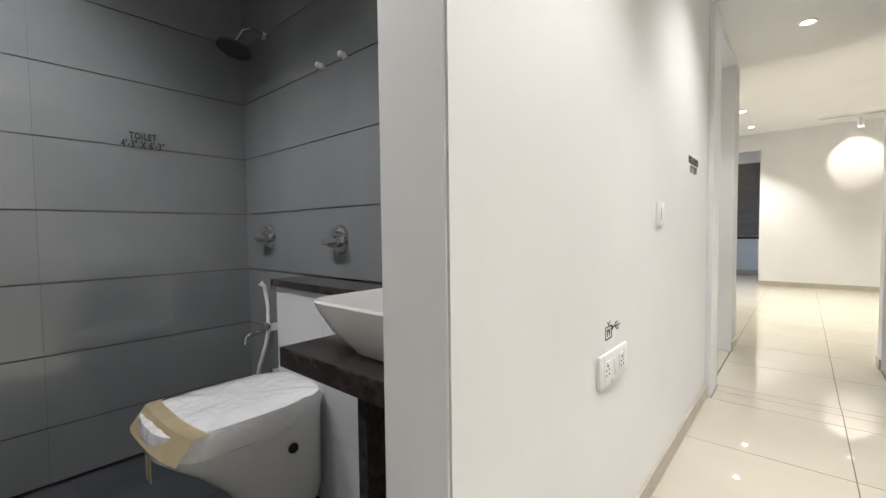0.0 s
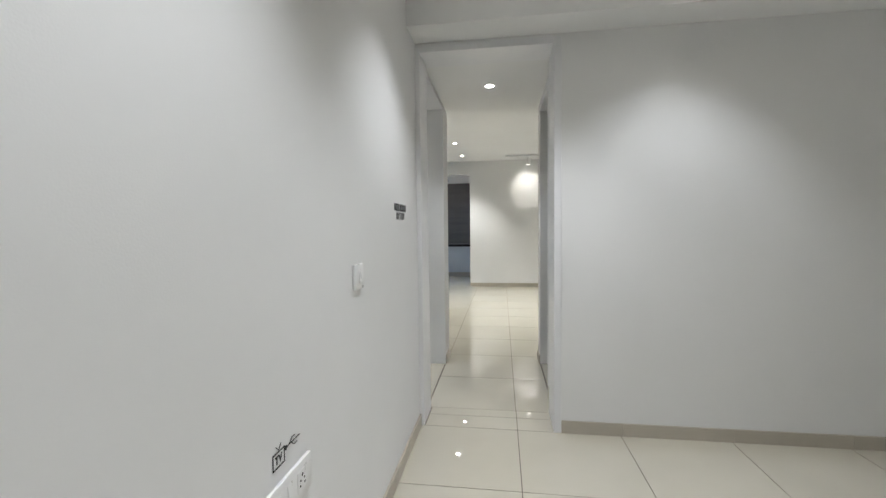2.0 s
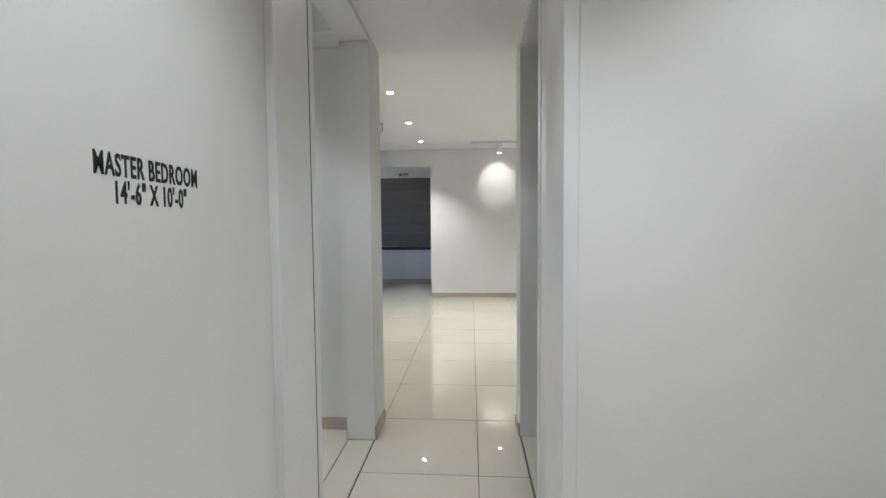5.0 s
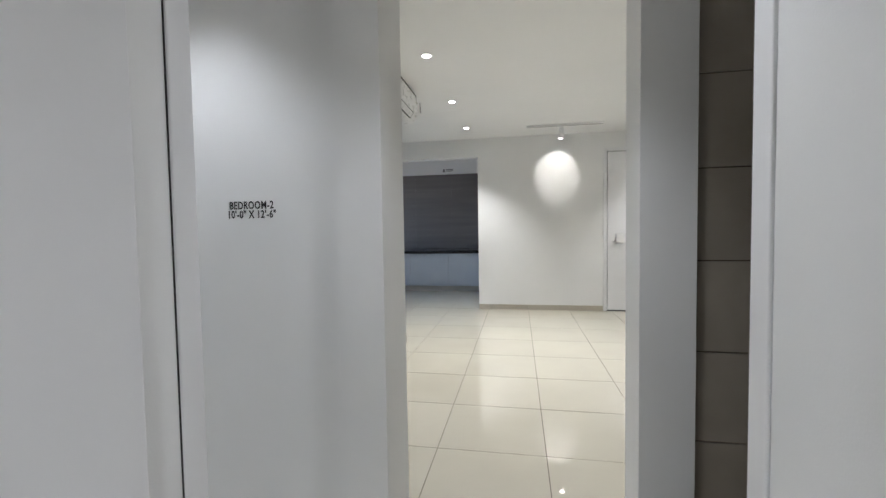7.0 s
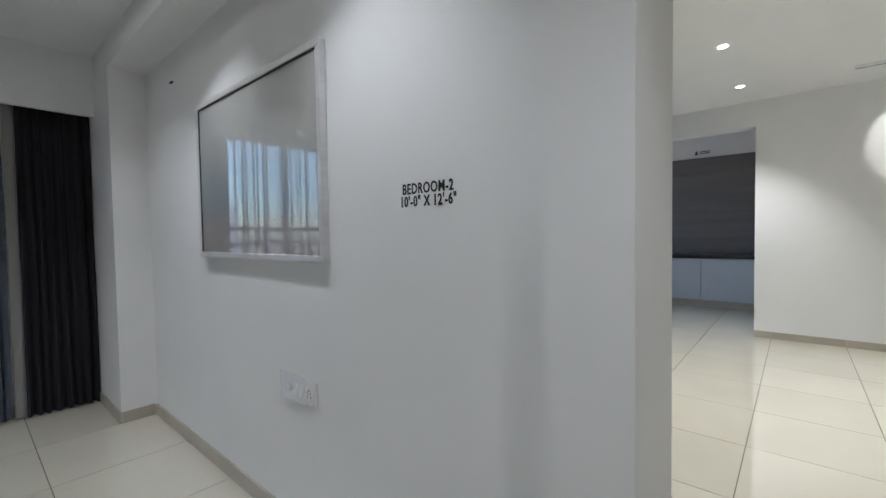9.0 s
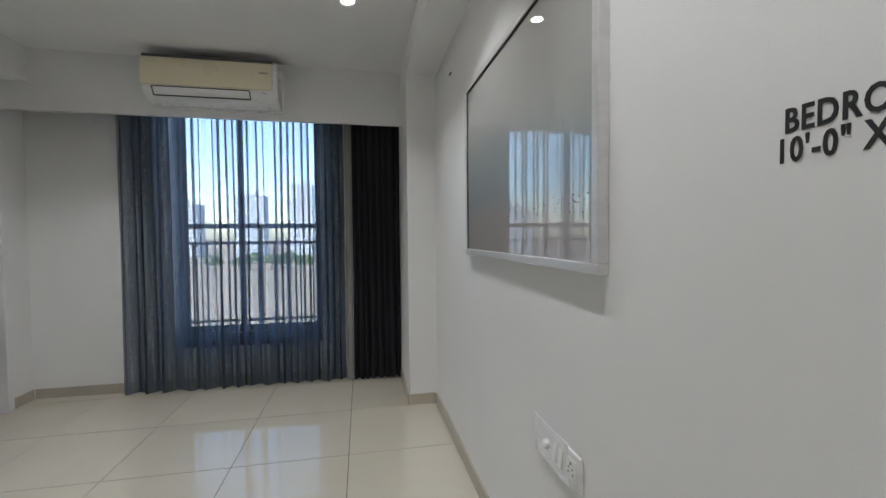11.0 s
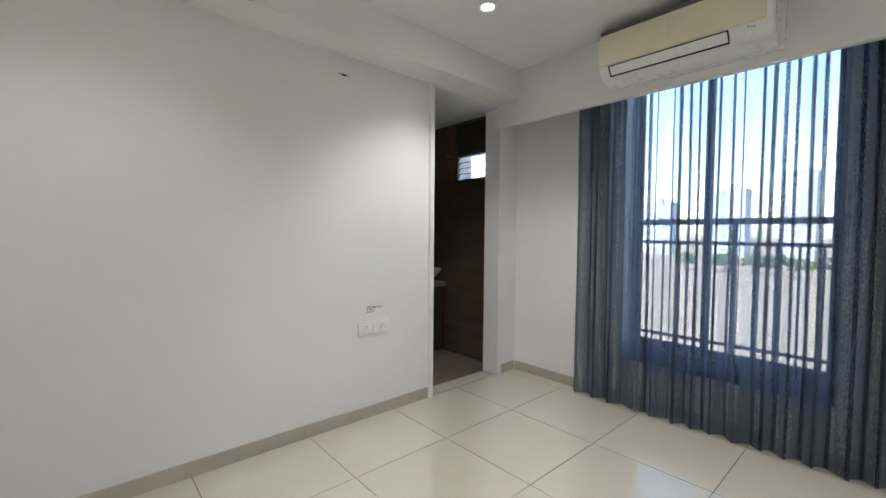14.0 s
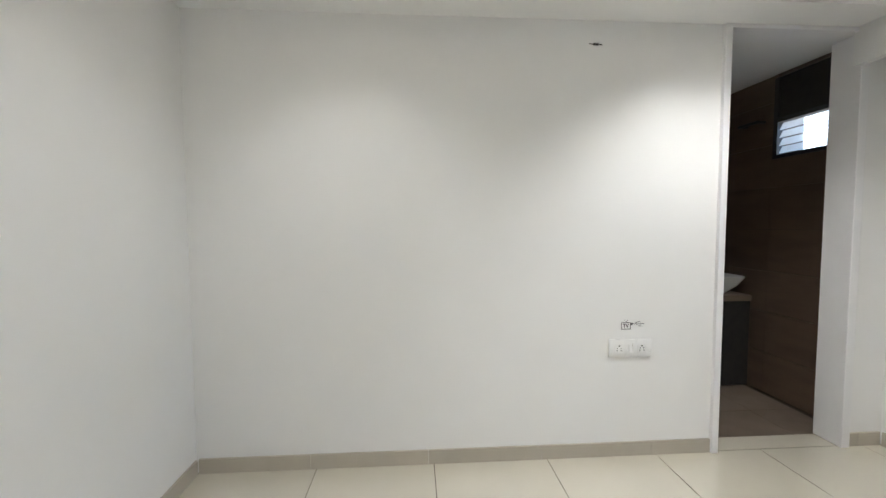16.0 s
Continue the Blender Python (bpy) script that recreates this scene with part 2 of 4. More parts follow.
def painting_material(z0, z1):
    """A misty shore: pale sky, greyer sea band, pinkish sand with dark flecks, behind glass."""
    m, n, l, b = principled("misty_shore_print", 0.5)
    geo, sep, mr = n.new("ShaderNodeNewGeometry"), n.new("ShaderNodeSeparateXYZ"), n.new("ShaderNodeMapRange")
    l.new(geo.outputs["Position"], sep.inputs[0])
    no = n.new("ShaderNodeTexNoise")
    no.inputs["Scale"].default_value, no.inputs["Detail"].default_value = 3.0, 6
    mp = n.new("ShaderNodeMapping")
    mp.inputs["Scale"].default_value = (0.6, 1, 2.2)
    l.new(geo.outputs["Position"], mp.inputs[0]), l.new(mp.outputs[0], no.inputs["Vector"])
    ad = n.new("ShaderNodeMath")
    ad.operation = "MULTIPLY_ADD"
    ad.inputs[1].default_value = 0.16
    l.new(no.outputs[0], ad.inputs[0]), l.new(sep.outputs[2], ad.inputs[2])
    mr.inputs[1].default_value, mr.inputs[2].default_value = z0 + 0.08, z1 + 0.08
    l.new(ad.outputs[0], mr.inputs[0])
    cr = n.new("ShaderNodeValToRGB")
    l.new(mr.outputs[0], cr.inputs[0])
    e = cr.color_ramp.elements
    e[0].position, e[0].color = 0.0, (0.36, 0.325, 0.305, 1)
    e[1].position, e[1].color = 1.0, (0.50, 0.495, 0.47, 1)
    for p, c in ((0.20, (0.37, 0.335, 0.32)), (0.30, (0.30, 0.33, 0.35)), (0.45, (0.34, 0.38, 0.38)), (0.62, (0.45, 0.455, 0.435))):
        k = e.new(p)
        k.color = (*c, 1)
    l.new(cr.outputs[0], b.inputs["Base Color"])
    b.inputs["Coat Weight"].default_value, b.inputs["Coat Roughness"].default_value, b.inputs["Coat IOR"].default_value = 1.0, 0.01, 2.4
    return m


# ---- builders ----
def bm_box(x0, x1, y0, y1, z0, z1, bevel=0.0, bm=None):
    bm = bm or bmesh.new()
    vs = [bm.verts.new((x, y, z)) for x in (x0, x1) for y in (y0, y1) for z in (z0, z1)]
    fs = [bm.faces.new([vs[i] for i in f]) for f in ((0, 1, 3, 2), (4, 6, 7, 5), (0, 4, 5, 1), (2, 3, 7, 6), (0, 2, 6, 4), (1, 5, 7, 3))]
    if bevel:
        bmesh.ops.bevel(bm, geom=list({e for f in fs for e in f.edges}), offset=bevel, segments=2, affect="EDGES", profile=0.5)
    return bm


def bm_tube(path, radius, sides=12, bm=None):
    """A round bar through the points of path, with closed ends."""
    bm = bm or bmesh.new()
    pts = [Vector(p) for p in path]
    rings = []
    for i, p in enumerate(pts):
        d = (pts[min(i + 1, len(pts) - 1)] - pts[max(i - 1, 0)]).normalized()
        a = d.orthogonal().normalized()
        if rings:
            a = (prev - d * prev.dot(d)).normalized()
        prev = a
        c = d.cross(a)
        r = radius[i] if isinstance(radius, (list, tuple)) else radius
        rings.append([bm.verts.new(p + (a * math.cos(2 * math.pi * k / sides) + c * math.sin(2 * math.pi * k / sides)) * r) for k in range(sides)])
    for r0, r1 in zip(rings, rings[1:]):
        for k in range(sides):
            bm.faces.new((r0[k], r0[(k + 1) % sides], r1[(k + 1) % sides], r1[k]))
    bm.faces.new(rings[0][::-1]), bm.faces.new(rings[-1])
    return bm


def bm_loft(rings, close=True, bm=None):
    """Skin over rings of points, each ring going round the same way."""
    bm = bm or bmesh.new()
    vr = [[bm.verts.new(p) for p in r] for r in rings]
    n = len(vr[0])
    for a, b in zip(vr, vr[1:]):
        for k in range(n):
            bm.faces.new((a[k], a[(k + 1) % n], b[(k + 1) % n], b[k]))
    if close:
        bm.faces.new(vr[0][::-1]), bm.faces.new(vr[-1])
    return bm


def part(name, bm, material, parent=None, label="", smooth=False):
    bmesh.ops.recalc_face_normals(bm, faces=bm.faces[:])
    me = bpy.data.meshes.new(name)
    bm.to_mesh(me)
    bm.free()
    if smooth:
        me.shade_smooth()
        me.set_sharp_from_angle(angle=radians(40))
    me.materials.append(material)
    ob = new(name, me)
    ob.parent = parent
    return tagged(ob, label=label)


def thing(name, label, category, at=(0, 0, 0), group="", kind=""):
    ob = new(name)
    ob.location = at
    ob.empty_display_size = 0.1
    return tagged(ob, label, category, group, kind)


def under(ob, parent):
    """Hang ob under parent, keeping it where it stands."""
    ob.parent = parent
    ob.matrix_parent_inverse = Matrix.Translation(parent.location).inverted()
    return ob


def struct(name, bm, material, label, category="wall"):
    return tagged(part(name, bm, material), label, category, kind="structure")


def boxes(*specs):
    bm = bmesh.new()
    for s in specs:
        bm_box(*s, bm=bm)
    return bm


def text_mesh(name, lines, width, height, m, material, parent=None, bold=0.022):
    """Lines of lettering, squeezed to width and height, laid at the pose m (x along the writing, z of m out of the wall)."""
    cu = bpy.data.curves.new(name, "FONT")
    cu.body, cu.align_x, cu.space_line, cu.offset, cu.extrude = "\n".join(lines), "CENTER", 0.86, bold, 0.002
    cu.resolution_u = 3
    cu.space_character = 1.1
    ob = bpy.data.objects.new(name, cu)
    scene.collection.objects.link(ob)
    bpy.context.view_layer.update()
    me = bpy.data.meshes.new_from_object(ob.evaluated_get(bpy.context.evaluated_depsgraph_get()))
    bpy.data.objects.remove(ob)
    xs, ys = [v.co.x for v in me.vertices], [v.co.y for v in me.vertices]
    sx, sy = width / (max(xs) - min(xs)), height / (max(ys) - min(ys))
    cx, cy = (max(xs) + min(xs)) / 2, (max(ys) + min(ys)) / 2
    for v in me.vertices:
        v.co = m @ Vector(((v.co.x - cx) * sx, (v.co.y - cy) * sy, v.co.z * 0.25 + 0.0008))
    me.materials.clear()
    me.materials.append(material)
    return under(new(name, me), parent) if parent else new(name, me)


FACE_PX = Matrix(((0, 0, 1, 0), (1, 0, 0, 0), (0, 1, 0, 0), (0, 0, 0, 1)))      # wall seen from +x: writing runs along +y
FACE_NY = Matrix(((1, 0, 0, 0), (0, 0, -1, 0), (0, 1, 0, 0), (0, 0, 0, 1)))     # wall seen from -y: writing runs along +x
FACE_PY = Matrix(((-1, 0, 0, 0), (0, 0, 1, 0), (0, 1, 0, 0), (0, 0, 0, 1)))     # wall seen from +y: writing runs along -x


def at_wall(face, x, y, z):
    return Matrix.Translation((x, y, z)) @ face


# ---- the large structure ----
WALLT = 2.92
# master bedroom
struct("wall_master_west", boxes((-0.157, 0, -2.245, 0.11, 0, WALLT), (-0.157, 0, -3.05, -2.245, 2.12, WALLT), (-0.157, 0, -4.4, -3.05, 0, WALLT)), PAINT, "white painted partition wall beside the toilet doorway")
struct("wall_master_north", boxes((0.858, 3.2, 0.11, 0.33, 0, WALLT), (-0.157, 0.858, 0.11, 0.33, 2.33, WALLT), (-0.157, 0, 0.11, 0.4160, 0, 2.33)), PAINT, "white painted bedroom wall with a doorway to the corridor")
struct("wall_master_east", boxes((3.2, 3.35, -4.4, 0.33, 0, WALLT)), PAINT, "plain white painted bedroom wall")
struct("wall_master_south", boxes((-0.157, 3.35, -4.55, -4.4, 0, WALLT)), PAINT, "plain white painted bedroom wall")
struct("ceiling_master", boxes((0, 3.2, -4.4, 0.11, 2.62, 2.70)), CEIL, "flat white painted ceiling of the master bedroom", "ceiling")
struct("beam_master", boxes((0, 3.2, -0.12, 0.108, 2.345, 2.62)), CEIL, "white painted ceiling beam over the bedroom doorway", "beam")
# corridor
struct("wall_corridor_east", boxes((0.852, 1.025, 0.33, 0.66, 0, 2.33), (0.852, 1.025, 1.39, 1.57, 0, 2.33), (0.852, 1.025, 0.66, 1.39, 2.29, 2.33)), PAINT, "white painted corridor wall with a toilet doorway")
struct("wall_corridor_west", boxes((-0.157, 0, 0.413, 1.30, 2.315, 2.33), (-0.165, 0, 1.30, 1.57, 0, 2.33), (-0.157, -0.08, 0.33, 1.57, 2.45, WALLT)), PAINT, "white painted wall end beside the bedroom doorway")
struct("ceiling_corridor", boxes((-0.157, 1.05, 0.33, 1.57, 2.33, 2.45)), CEIL, "lowered white corridor ceiling", "ceiling")
# bedroom
struct("wall_bedroom_north", boxes((-4.15, -0.165, 1.425, 1.57, 0, WALLT)), PAINT, "white painted bedroom wall with a framed picture")
struct("wall_bedroom_south", boxes((-4.15, -3.64, -1.66, -1.52, 0, WALLT), (-3.64, -2.88, -1.66, -1.52, 2.265, WALLT), (-2.88, -0.157, -1.66, -1.52, 0, WALLT)), PAINT, "white painted bedroom wall with a bathroom doorway")
struct("wall_bedroom_west", boxes((-4.10, -3.864, -1.52, -0.56, 0, WALLT), (-4.10, -3.864, 0.57, 1.425, 0, WALLT), (-4.10, -3.864, -0.56, 0.57, 0, 0.32), (-4.10, -3.864, -0.56, 0.57, 2.42, WALLT)), PAINT, "white painted window wall behind the curtains")
struct("wall_bedroom_column", boxes((-3.864, -3.152, 1.225, 1.425, 0, 2.49)), PAINT, "white painted corner column beside the curtain", "column")
struct("ceiling_bedroom", boxes((-3.864, -0.157, -1.52, 1.425, 2.49, 2.58)), CEIL, "flat white painted bedroom ceiling", "ceiling")
struct("beam_bedroom_south", boxes((-3.58, -0.157, -1.52, -1.29, 2.268, 2.49)), CEIL, "white painted beam along the bedroom wall", "beam")
struct("beam_bedroom_north", boxes((-3.152, -0.157, 1.225, 1.425, 2.31, 2.49)), CEIL, "white painted beam above the picture wall", "beam")
struct("pelmet", boxes((-3.62, -3.58, -1.52, 1.225, 2.075, 2.49)), PAINT, "white painted pelmet board hiding the curtain track", "pelmet")
# living room
struct("wall_living_south", boxes((-0.90, -0.165, 1.57, 1.572, 0, 2.64), (1.05, 4.2, 1.45, 1.57, 0, 2.64), (0.0, 1.05, 1.45, 1.57, 2.45, 2.64)), PAINT, "white painted living room wall")
struct("wall_living_west", boxes((-0.92, -0.78, 1.572, 4.345, 0, 2.64)), PAINT, "white painted living room wall under the air conditioner")
struct("wall_living_north", boxes((-0.155, 1.69, 6.39, 6.56, 0, 2.64), (1.69, 2.88, 6.39, 6.56, 2.40, 2.64), (2.88, 4.2, 6.39, 6.56, 0, 2.64), (-4.2, -0.155, 6.39, 6.56, 2.36, 2.8)), PAINT, "white painted living room wall beside the kitchen opening")
struct("wall_living_east", boxes((4.2, 4.35, 1.45, 6.56, 0, 2.64)), PAINT, "plain white painted living room wall")
struct("wall_dining_west", boxes((-4.35, -4.2, 1.572, 6.56, 0, 2.8), (-4.2, -0.92, 1.572, 1.7, 0, 2.64)), PAINT, "plain white painted wall closing the dining side")
struct("ceiling_living", boxes((-4.2, 4.2, 1.572, 6.39, 2.64, 2.8)), CEIL, "flat white painted living room ceiling", "ceiling")
struct("wall_kitchen_north", boxes((-2.75, 0.0, 8.85, 9.0, 0, 2.8)), PAINT, "white painted kitchen wall above dark panels")
struct("wall_kitchen_west", boxes((-2.75, -2.6, 6.56, 6.8, 0, 2.8), (-2.75, -2.6, 8.6, 8.85, 0, 2.8), (-2.75, -2.6, 6.8, 8.6, 0, 0.95), (-2.75, -2.6, 6.8, 8.6, 2.35, 2.8)), PAINT, "white painted kitchen wall with a window opening")
struct("wall_kitchen_east", boxes((-0.155, 0.0, 6.56, 8.85, 0, 2.8)), PAINT, "plain white painted kitchen wall")
struct("ceiling_kitchen", boxes((-2.75, 0, 6.56, 9.0, 2.8, 2.9)), CEIL, "white painted kitchen ceiling", "ceiling")
# toilets
struct("wall_toilet_north", boxes((-2.02, -0.157, -1.73, -1.66, 0, WALLT)), GROUT, "toilet wall behind grey tiles")
struct("wall_toilet_west", boxes((-2.02, -1.87, -3.75, -1.73, 0, WALLT)), GROUT, "toilet wall behind grey tiles")
struct("wall_toilet_south", boxes((-2.02, -0.157, -3.9, -3.75, 0, WALLT)), GREY_TILE, "plain grey toilet wall")
struct("ceiling_toilet", boxes((-1.87, -0.157, -3.75, -1.73, 2.42, 2.5)), CEIL, "white painted toilet ceiling", "ceiling")
struct("wall_bathroom_west", boxes((-4.05, -3.82, -3.3, -2.26, 0, 2.5), (-4.05, -3.82, -1.70, -1.66, 0, 2.5), (-4.05, -3.82, -2.26, -1.70, 0, 1.70), (-4.05, -3.82, -2.26, -1.70, 2.27, 2.5)), GROUT, "bathroom wall behind brown tiles")
struct("wall_bathroom_south", boxes((-4.05, -2.02, -3.45, -3.3, 0, 2.5)), BROWN_TILE, "plain brown tiled bathroom wall")
struct("wall_bathroom_east", boxes((-2.17, -2.02, -3.3, -1.66, 0, 2.5)), BROWN_TILE, "plain brown tiled bathroom wall")
struct("ceiling_bathroom", boxes((-3.82, -2.17, -3.3, -1.66, 2.29, 2.4)), CEIL, "white painted bathroom ceiling", "ceiling")
struct("wall_common_toilet_north", boxes((1.025, 2.5, 1.43, 1.45, 0, 2.4)), GROUT, "toilet wall behind beige tiles")
struct("wall_common_toilet_closing", boxes((2.5, 2.6, 0.33, 1.45, 0, 2.4)), BEIGE_TILE, "plain beige tiled toilet wall")
struct("ceiling_common_toilet", boxes((1.025, 2.5, 0.33, 1.45, 2.4, 2.5)), CEIL, "white painted toilet ceiling", "ceiling")
struct("roof_slab", boxes((-4.2, 4.4, -4.6, 6.6, 2.92, 3.1), (-2.8, 4.4, 6.6, 9.05, 2.92, 3.1)), CONCRETE, "plain concrete slab over the flat", "roof")
# floors under the tiles
floor = struct("floor", boxes((-0.157, 3.35, -4.55, 0.33, -0.15, -0.004), (-4.15, -0.157, -1.66, 1.57, -0.15, -0.004), (-0.157, 1.05, 0.33, 1.57, -0.15, -0.004), (-4.35, 4.35, 1.57, 6.56, -0.15, -0.004), (-2.75, 0, 6.56, 9.0, -0.15, -0.004)), GROUT, "cream polished vitrified tile floor with dark joints", "floor")
floor_toilet = struct("floor_toilet", boxes((-2.02, -0.157, -3.9, -1.66, -0.15, -0.014)), GROUT, "dark slate toilet floor", "floor")
floor_bathroom = struct("floor_bathroom", boxes((-4.05, -2.02, -3.45, -1.66, -0.15, -0.014)), GROUT, "brown tiled bathroom floor", "floor")
floor_common = struct("floor_common_toilet", boxes((1.05, 2.6, 0.33, 1.45, -0.15, -0.004)), BROWN_FLOOR, "brown toilet floor", "floor")


# ---- lamps ----
def downlight(x, y, z, power, angle=95, aim=(0, 0), colour=(0.965, 0.985, 1.0)):
    """A recessed round downlight: trim ring, glowing face, and its light."""
    t = thing("downlight", "small round recessed white LED ceiling downlight, switched on", "ceiling light", (x, y, z), "ceiling downlights")
    bm = bmesh.new()
    prof = [(0.052, 0.0), (0.052, -0.004), (0.047, -0.007), (0.036, -0.004), (0.032, 0.0)]
    bm_loft([[(math.cos(a * math.pi / 12) * r, math.sin(a * math.pi / 12) * r, h) for a in range(24)] for r, h in prof], False, bm)
    part("trim_ring", bm, PLASTIC, t, smooth=True)
    bm = bmesh.new()
    bmesh.ops.create_circle(bm, cap_ends=True, segments=24, radius=0.032, matrix=Matrix.Translation((0, 0, -0.0015)))
    part("diffuser", bm, LAMP, t, "glowing diffuser")
    lamp = new("downlight_lamp", bpy.data.lights.new("downlight_lamp", "SPOT"))
    lamp.data.energy, lamp.data.spot_size, lamp.data.spot_blend, lamp.data.shadow_soft_size, lamp.data.color = power * 0.5, radians(angle), 0.75, 0.035, colour
    lamp.matrix_world = look((x, y, z - 0.02), (x + aim[0], y + aim[1], z - 1.02))
    return t


for x, y, p in ((1.45, -0.45, 20), (0.55, -0.6, 26), (0.6, -1.9, 30), (1.45, -2.4, 24), (2.5, -2.4, 20), (1.5, -3.7, 20)):
    downlight(x, y, 2.62, p * 0.8)
downlight(0.425, 0.88, 2.33, 10)
for x, y, p in ((-2.72, -0.85, 16), (-2.72, 0.0, 8), (-2.62, 0.85, 7), (-0.95, -0.80, 5), (-1.85, 0.97, 12), (-0.80, 0.97, 13)):
    downlight(x, y, 2.49, p, 115 if y < -0.5 else 100)
for x, y, p in ((-0.26, 3.27, 34), (-0.25, 4.5, 34), (-0.24, 5.7, 34), (2.42, 5.75, 25), (1.3, 3.1, 21), (2.42, 3.3, 21), (2.42, 4.5, 20)):
    downlight(x, y, 2.64, p * 1.28, colour=(1.0, 0.985, 0.925))
downlight(-0.75, -2.75, 2.42, 11, 130)
downlight(-1.35, -2.75, 2.42, 13.5, 130)


# ---- doors and door frames ----
def door_frame(name, label, members, dark=()):
    t = thing(name, label, "door frame", (members[0][0], members[0][2], 0), kind="structure")
    for i, m in enumerate(members):
        under(part("header" if m[4] > 1 else "jamb", bm_box(*m, bevel=0.003), FRAME), t)
    # Dark strips paint the shade in the narrow gaps beside the frame.
    for d in dark:
        under(part("gap_shade", bm_box(*d), DARK, None, "thin dark strip painting the shade in the gap along the frame"), t)
    return t


door_frame("door_frame_master", "white enamelled door frame at the bedroom doorway", [(0.818, 0.860, 0.100, 0.365, 0, 2.33), (0.0, 0.028, 0.100, 0.340, 0, 2.33), (0.028, 0.818, 0.102, 0.34, 2.29, 2.33)])
door_frame("door_frame_bedroom", "white enamelled frame of the bedroom doorway", [(-0.161, 0.004, 0.418, 0.460, 0, 2.312), (-0.161, 0.004, 0.460, 1.298, 2.29, 2.312)], [(-0.10, 0.0015, 0.4162, 0.4178, 0, 2.312)])
door_frame("door_frame_toilet", "white enamelled frame of the toilet doorway", [(0.847, 1.028, 0.662, 0.718, 0, 2.288), (0.847, 1.028, 0.718, 1.388, 2.255, 2.288)], [(0.849, 0.90, 0.7185, 0.7215, 0, 2.25)])
door_frame("door_frame_bathroom", "white enamelled frame of the dark bathroom doorway", [(-2.889, -2.852, -1.664, -1.498, 0, 2.245), (-3.655, -3.605, -1.664, -1.498, 0, 2.245), (-3.655, -2.852, -1.664, -1.498, 2.245, 2.266)])
door_frame("door_frame_master_toilet", "white painted jamb of the grey toilet doorway", [(-0.16, -0.004, -2.250, -2.2452, 0, 2.12)])

entry = thing("entry_door", "closed flush white entrance door with a square lock plate", "door", (1.74, 6.38, 0), kind="structure")
for m in ((1.69, 1.742, 6.372, 6.50, 0, 2.40), (2.83, 2.88, 6.372, 6.50, 0, 2.40), (1.742, 2.83, 6.372, 6.50, 2.355, 2.40)):
    under(part("frame", bm_box(*m, bevel=0.004), FRAME), entry)
# Dark sheet behind the leaf paints the shade in the gap around it.
under(part("gap_shade", bm_box(1.742, 2.83, 6.41, 6.43, 0.0, 2.355), DARK), entry)
leaf = under(part("leaf", bm_box(1.752, 2.822, 6.385, 6.42, 0.016, 2.345, 0.003), FRAME), entry)
lock = part("lock_plate", bm_box(1.86, 1.98, 6.345, 6.387, 1.01, 1.15, 0.006), PLASTIC, entry, "square white lock plate")
lock.matrix_parent_inverse = Matrix.Translation(entry.location).inverted()
under(part("handle", bm_tube([(1.82, 6.386, 1.03), (1.82, 6.35, 1.03), (1.86, 6.345, 1.03)], 0.009, 10), CHROME, None, "small chrome handle", True), entry)


# ---- window with railing and curtains ----
win = thing("window_1", "dark aluminium sliding window behind a voile curtain", "window", (-4.03, 0, 0.32), kind="structure")
WY0, WY1, WZ0, WZ1 = -0.558, 0.568, 0.322, 2.418
for y0, y1, z0, z1 in ((WY0, WY0 + 0.03, WZ0, WZ1), (WY1 - 0.03, WY1, WZ0, WZ1), (WY0 + 0.03, WY1 - 0.03, WZ0, WZ0 + 0.075), (WY0 + 0.03, WY1 - 0.03, WZ1 - 0.05, WZ1)):
    under(part("window_frame", bm_box(-4.06, -3.99, y0, y1, z0, z1, 0.003), DARK_METAL), win)
for y0, y1, x in ((WY0 + 0.03, -0.065, -4.045), (-0.105, WY1 - 0.03, -4.02)):
    for a, b, c, d in ((y0, y0 + 0.024, 0.40, 2.37), (y1 - 0.024, y1, 0.40, 2.37), (y0 + 0.024, y1 - 0.024, 0.40, 0.455), (y0 + 0.024, y1 - 0.024, 2.335, 2.37)):
        under(part("sash", bm_box(x - 0.012, x + 0.012, a, b, c, d, 0.002), DARK_METAL), win)
    pane = under(part("pane", bm_box(x - 0.003, x + 0.003, y0 + 0.024, y1 - 0.024, 0.455, 2.335), GLASS, None, "clear glass pane"), win)
    pane.visible_shadow = False
under(part("window_sill", bm_box(-3.985, -3.84, WY0 + 0.002, WY1 - 0.002, 0.322, 0.342, 0.003), GRANITE, None, "dark granite sill"), win)

rail = thing("balcony_railing", "dark metal railing outside the bedroom window", "railing", (-4.32, 0, 0.3))
for z, r in ((1.30, 0.022), (1.147, 0.013), (0.44, 0.013)):
    under(part("rail", bm_tube([(-4.32, -1.3, z), (-4.32, 1.3, z)], r, 8), DARK_METAL, None, "", True), rail)
for i in range(23):
    under(part("baluster", bm_tube([(-4.32, -1.26 + i * 0.1145, 0.30), (-4.32, -1.26 + i * 0.1145, 1.147)], 0.008, 6), DARK_METAL, None, "", True), rail)
for y in (-1.28, 0.0, 1.28):
    under(part("post", bm_box(-4.335, -4.305, y - 0.015, y + 0.015, 0.30, 1.30), DARK_METAL), rail)
struct("ledge_outside", boxes((-4.55, -4.10, -1.6, 1.6, 0.15, 0.30)), CONCRETE, "narrow rendered ledge outside the window", "ledge")


